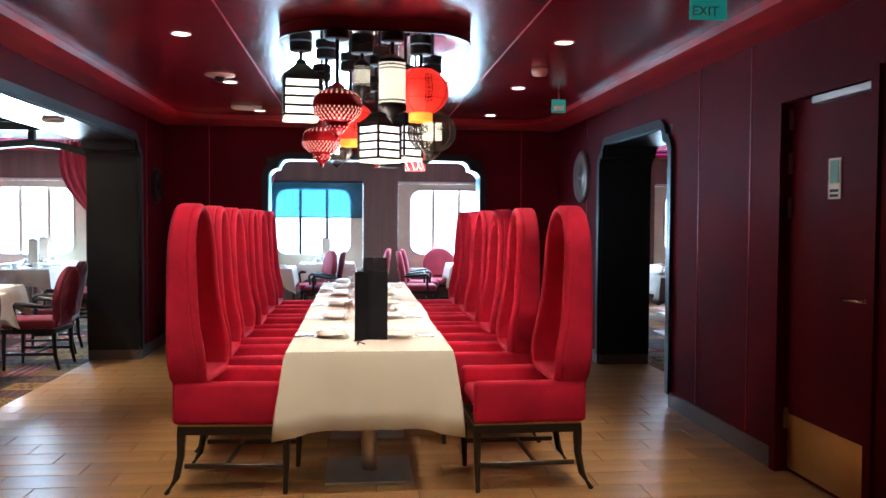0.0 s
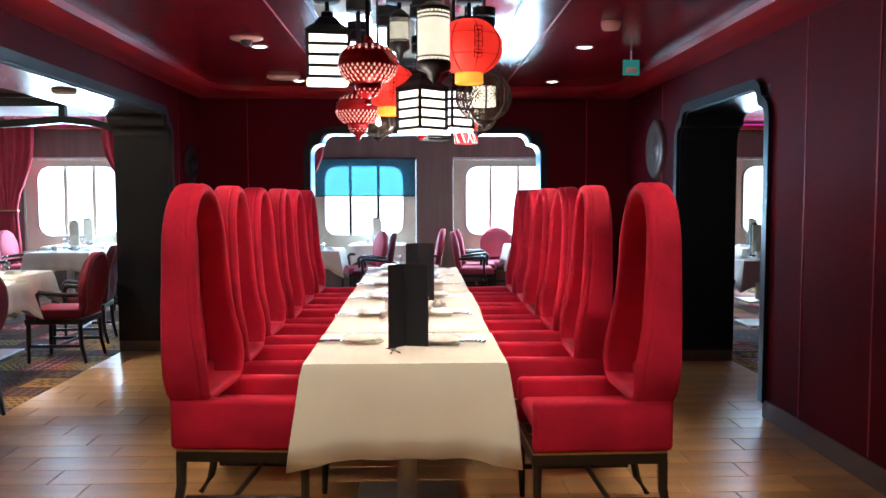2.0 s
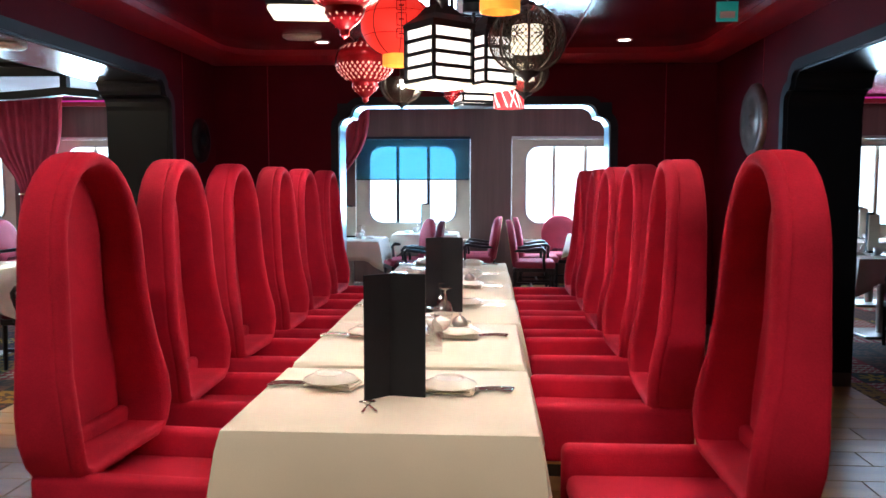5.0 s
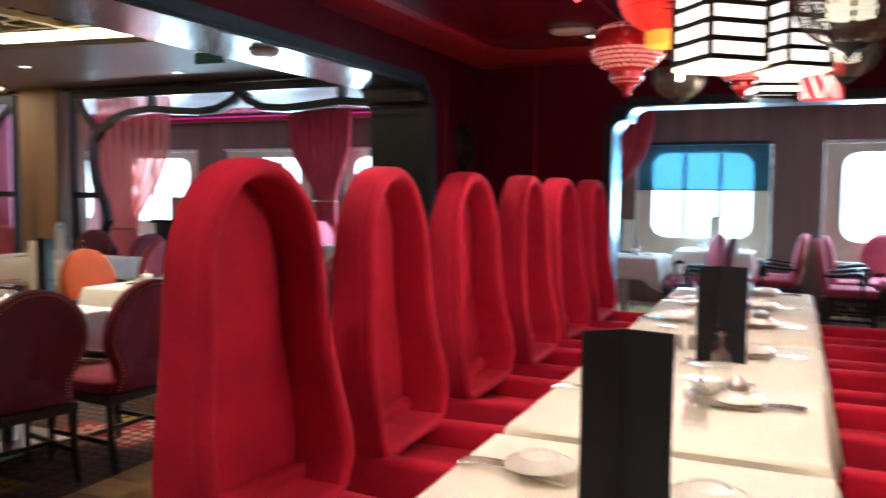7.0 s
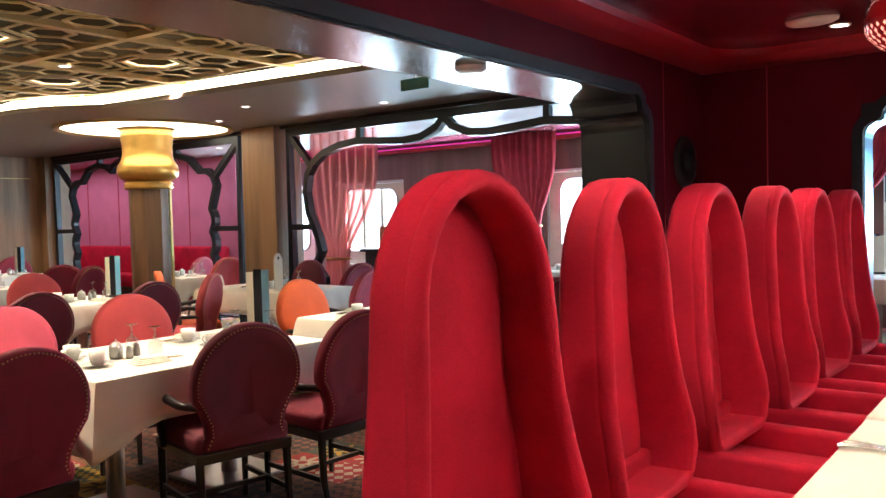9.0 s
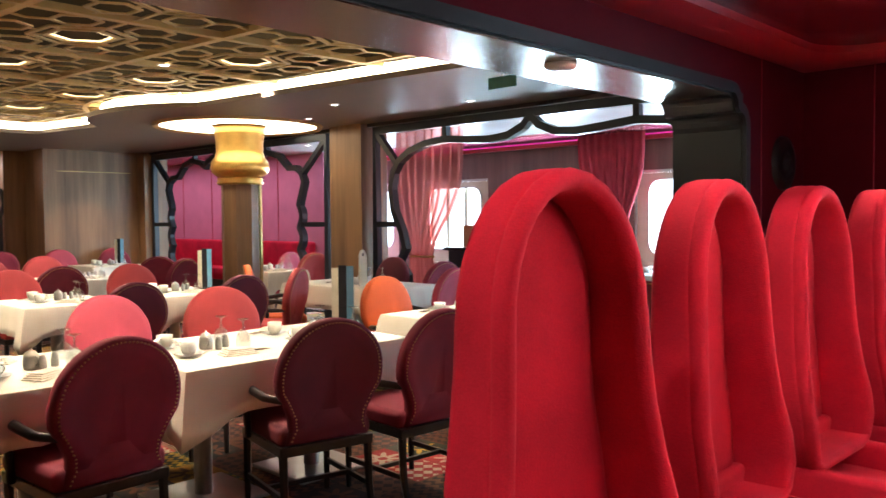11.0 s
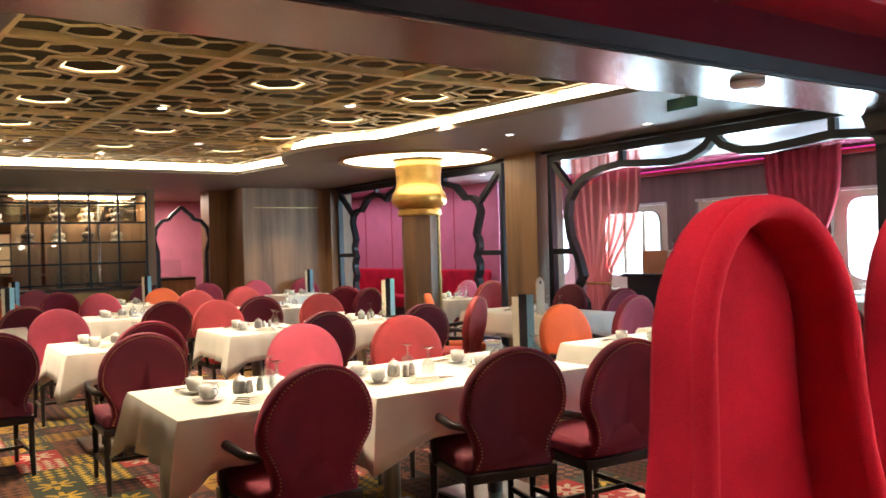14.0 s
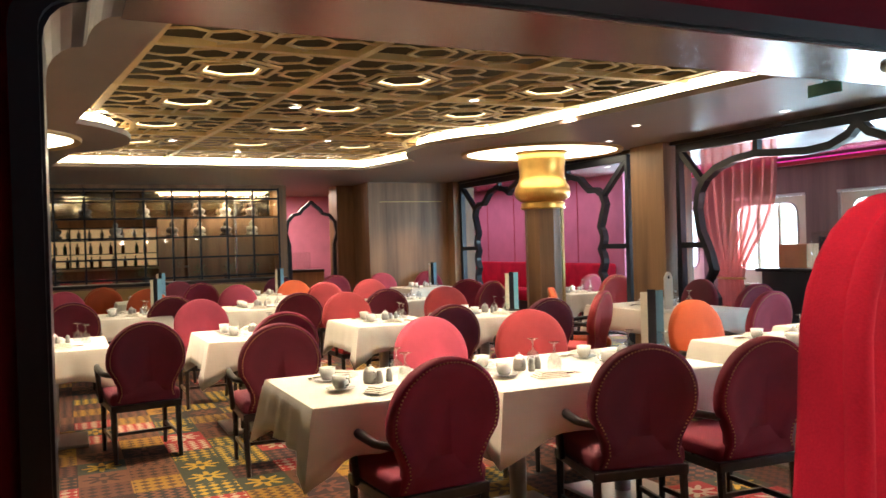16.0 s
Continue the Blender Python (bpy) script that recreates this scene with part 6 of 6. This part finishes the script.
def drum_lantern(x, y, zc, w, hgt):
    root = thing("drum_lantern", "red drum lantern with crossing white bands", "lantern", "hanging lanterns")
    r = w / 2
    part("shade", lathe([(0, -hgt / 2), (r, -hgt / 2), (r, hgt / 2), (0, hgt / 2)], 28), glow("red_drum", (1.0, 0.03, 0.04), 0.55), root, smooth=True, auto=True)
    rr = random.Random(5)
    b = bmesh.new()
    for k in range(13):
        a0, a1 = rr.uniform(0, 6.28), rr.uniform(0.5, 1.6) * rr.choice((-1, 1))
        pts = [Vector(((r + 0.002) * math.cos(a0 + a1 * i / 8), (r + 0.002) * math.sin(a0 + a1 * i / 8), hgt * (i / 8 - 0.5))) for i in range(9)]
        for p, q in zip(pts, pts[1:]):
            s = (q - p).cross(Vector((p.x, p.y, 0))).normalized() * 0.0035
            b.faces.new([b.verts.new(v) for v in (p - s, p + s, q + s, q - s)])
    tagged(part("bands", b, glow("pale_band", (1.0, 0.8, 0.7), 1.0), root, "crossing pale bands"), kind="stuff")
    hang(root, (ZM if y > 4.95 else ZC) - zc, 0, 0, hgt / 2)
    root.matrix_basis = pose(x, y, zc)
    return root


def cylinder_lantern(x, y, zc, r, hgt):
    root = thing("cylinder_lantern", "glowing cream cylinder lantern in black filigree", "lantern", "hanging lanterns")
    part("shade", lathe([(0, -hgt / 2), (r, -hgt / 2), (r, hgt / 2), (0, hgt / 2)], 28), LANTERN_CREAM, root, smooth=True, auto=True)
    b = bmesh.new()
    for zz in (-hgt * 0.48, -hgt * 0.40, hgt * 0.34, hgt * 0.42, hgt * 0.49):
        lathe([(r + 0.001, zz - 0.004), (r + 0.005, zz), (r + 0.001, zz + 0.004)], 28, 0, 0, b)
    n = 26
    for k in range(n):
        for j in range(11):
            z0, z1 = hgt * (j / 11 - 0.5), hgt * ((j + 1) / 11 - 0.5)
            for s in (0, 1):
                a0, a1 = 2 * math.pi * (k + s) / n, 2 * math.pi * (k + 1 - s) / n
                p, q = Vector(((r + 0.002) * math.cos(a0), (r + 0.002) * math.sin(a0), z0)), Vector(((r + 0.002) * math.cos(a1), (r + 0.002) * math.sin(a1), z1))
                w = (q - p).cross(Vector((p.x, p.y, 0))).normalized() * 0.0019
                b.faces.new([b.verts.new(v) for v in (p - w, p + w, q + w, q - w)])
    part("filigree", b, IRON, root)
    part("cap", lathe([(r * 1.06, hgt / 2), (r * 1.06, hgt / 2 + 0.012), (r * 0.5, hgt / 2 + 0.04), (0, hgt / 2 + 0.05)], 24), IRON, root, smooth=True, auto=True)
    part("foot", lathe([(r * 1.1, -hgt / 2), (r * 1.08, -hgt / 2 - 0.03), (r * 0.45, -hgt / 2 - 0.05), (r * 0.4, -hgt / 2 - 0.07), (0.012, -hgt / 2 - 0.09), (0, -hgt / 2 - 0.11)], 24), IRON, root, smooth=True)
    hang(root, (ZM if y > 4.95 else ZC) - zc, 0, 0, hgt / 2)
    root.matrix_basis = pose(x, y, zc)
    return root


square_lantern(-0.40, 5.34, 2.185, 0.215, 0.235, 8)
onion_lantern(-0.165, 4.97, 2.08, 0.29)
onion_lantern(-0.318, 6.39, 2.015, 0.30)
onion_lantern(0.10, 6.85, 1.98, 0.20, "small pierced red onion lantern")
square_lantern(0.10, 5.72, 1.955, 0.20, 0.23, 40)
square_lantern(0.31, 6.33, 2.02, 0.18, 0.24, 38)
square_lantern(0.21, 7.40, 1.965, 0.20, 0.10, 20, 2)
cylinder_lantern(0.155, 5.0, 2.23, 0.078, 0.25)
globe_lantern(0.35, 5.35, 2.245, 0.36)
globe_lantern(-0.10, 5.95, 2.12, 0.33)
cage_lantern(0.48, 5.97, 2.06, 0.34)
cage_lantern(-0.23, 7.29, 2.02, 0.26, True)
cage_lantern(0.50, 6.75, 2.02, 0.26)
drum_lantern(0.42, 6.80, 1.93, 0.165, 0.2)
cylinder_lantern(-0.02, 5.35, 2.33, 0.05, 0.13)
cage_lantern(-0.25, 5.55, 2.2, 0.16)

for lx, ly, lz, watts in ((0.1, 5.72, 1.80, 20), (-0.13, 5.0, 1.78, 13), (0.3, 6.4, 1.80, 13), (0.1, 7.3, 1.86, 16)):
    d = bpy.data.lights.new("lantern_bulb", 'POINT')
    d.energy, d.color, d.shadow_soft_size = watts, (1.0, 0.85, 0.66), 0.07
    new("lantern_bulb", d).location = (lx, ly, lz)

# ---- floor tiles of the red room ----
TL, TW = 0.60, 0.215
floor = bpy.data.objects["floor"]
tile_meshes = {}
rest_v, rest_f = [], []


def tile_shape(hx, hy):
    v = [(sx * (hx - d), sy * (hy - d), z) for d, z in ((0, -0.006), (0, -0.0015), (0.002, 0.0)) for sx, sy in ((-1, -1), (1, -1), (1, 1), (-1, 1))]
    f = [(a + i, a + (i + 1) % 4, a + 4 + (i + 1) % 4, a + 4 + i) for a in (0, 4) for i in range(4)]
    return v, f + [(8, 9, 10, 11)]


for j in range(int((YF + 0.3 - YB) / TW) + 1):
    y0 = YB + j * TW
    y1 = min(y0 + TW, YF + 0.3)
    if y1 - y0 < 0.03:
        continue
    x = XL - TH + 0.02 - TL * ((j * 0.37) % 1)
    while x < XR + TH:
        a, c = max(x, XL - TH + 0.02), min(x + TL, XR + TH)
        x += TL
        if c - a < 0.02:
            continue
        key = (round(c - a, 3), round(y1 - y0, 3))
        v, f = tile_shape((c - a) / 2 - 0.0024, (y1 - y0) / 2 - 0.0024)
        cx, cy = (a + c) / 2, (y0 + y1) / 2
        if 2.9 < cy < 8.6:
            if key not in tile_meshes:
                me = bpy.data.meshes.new("tile")
                me.from_pydata(v, [], f)
                me.materials.append(TILE)
                tile_meshes[key] = me
            ob = new("tile", tile_meshes[key])
            ob.parent, ob.location = floor, (cx, cy, 0)
        else:
            off = len(rest_v)
            rest_v += [(px + cx, py + cy, pz) for px, py, pz in v]
            rest_f += [tuple(i + off for i in q) for q in f]
me = bpy.data.meshes.new("tiles_beyond")
me.from_pydata(rest_v, [], rest_f)
me.materials.append(TILE)
ob = tagged(new("tiles_beyond", me), kind="stuff")
ob.parent = floor
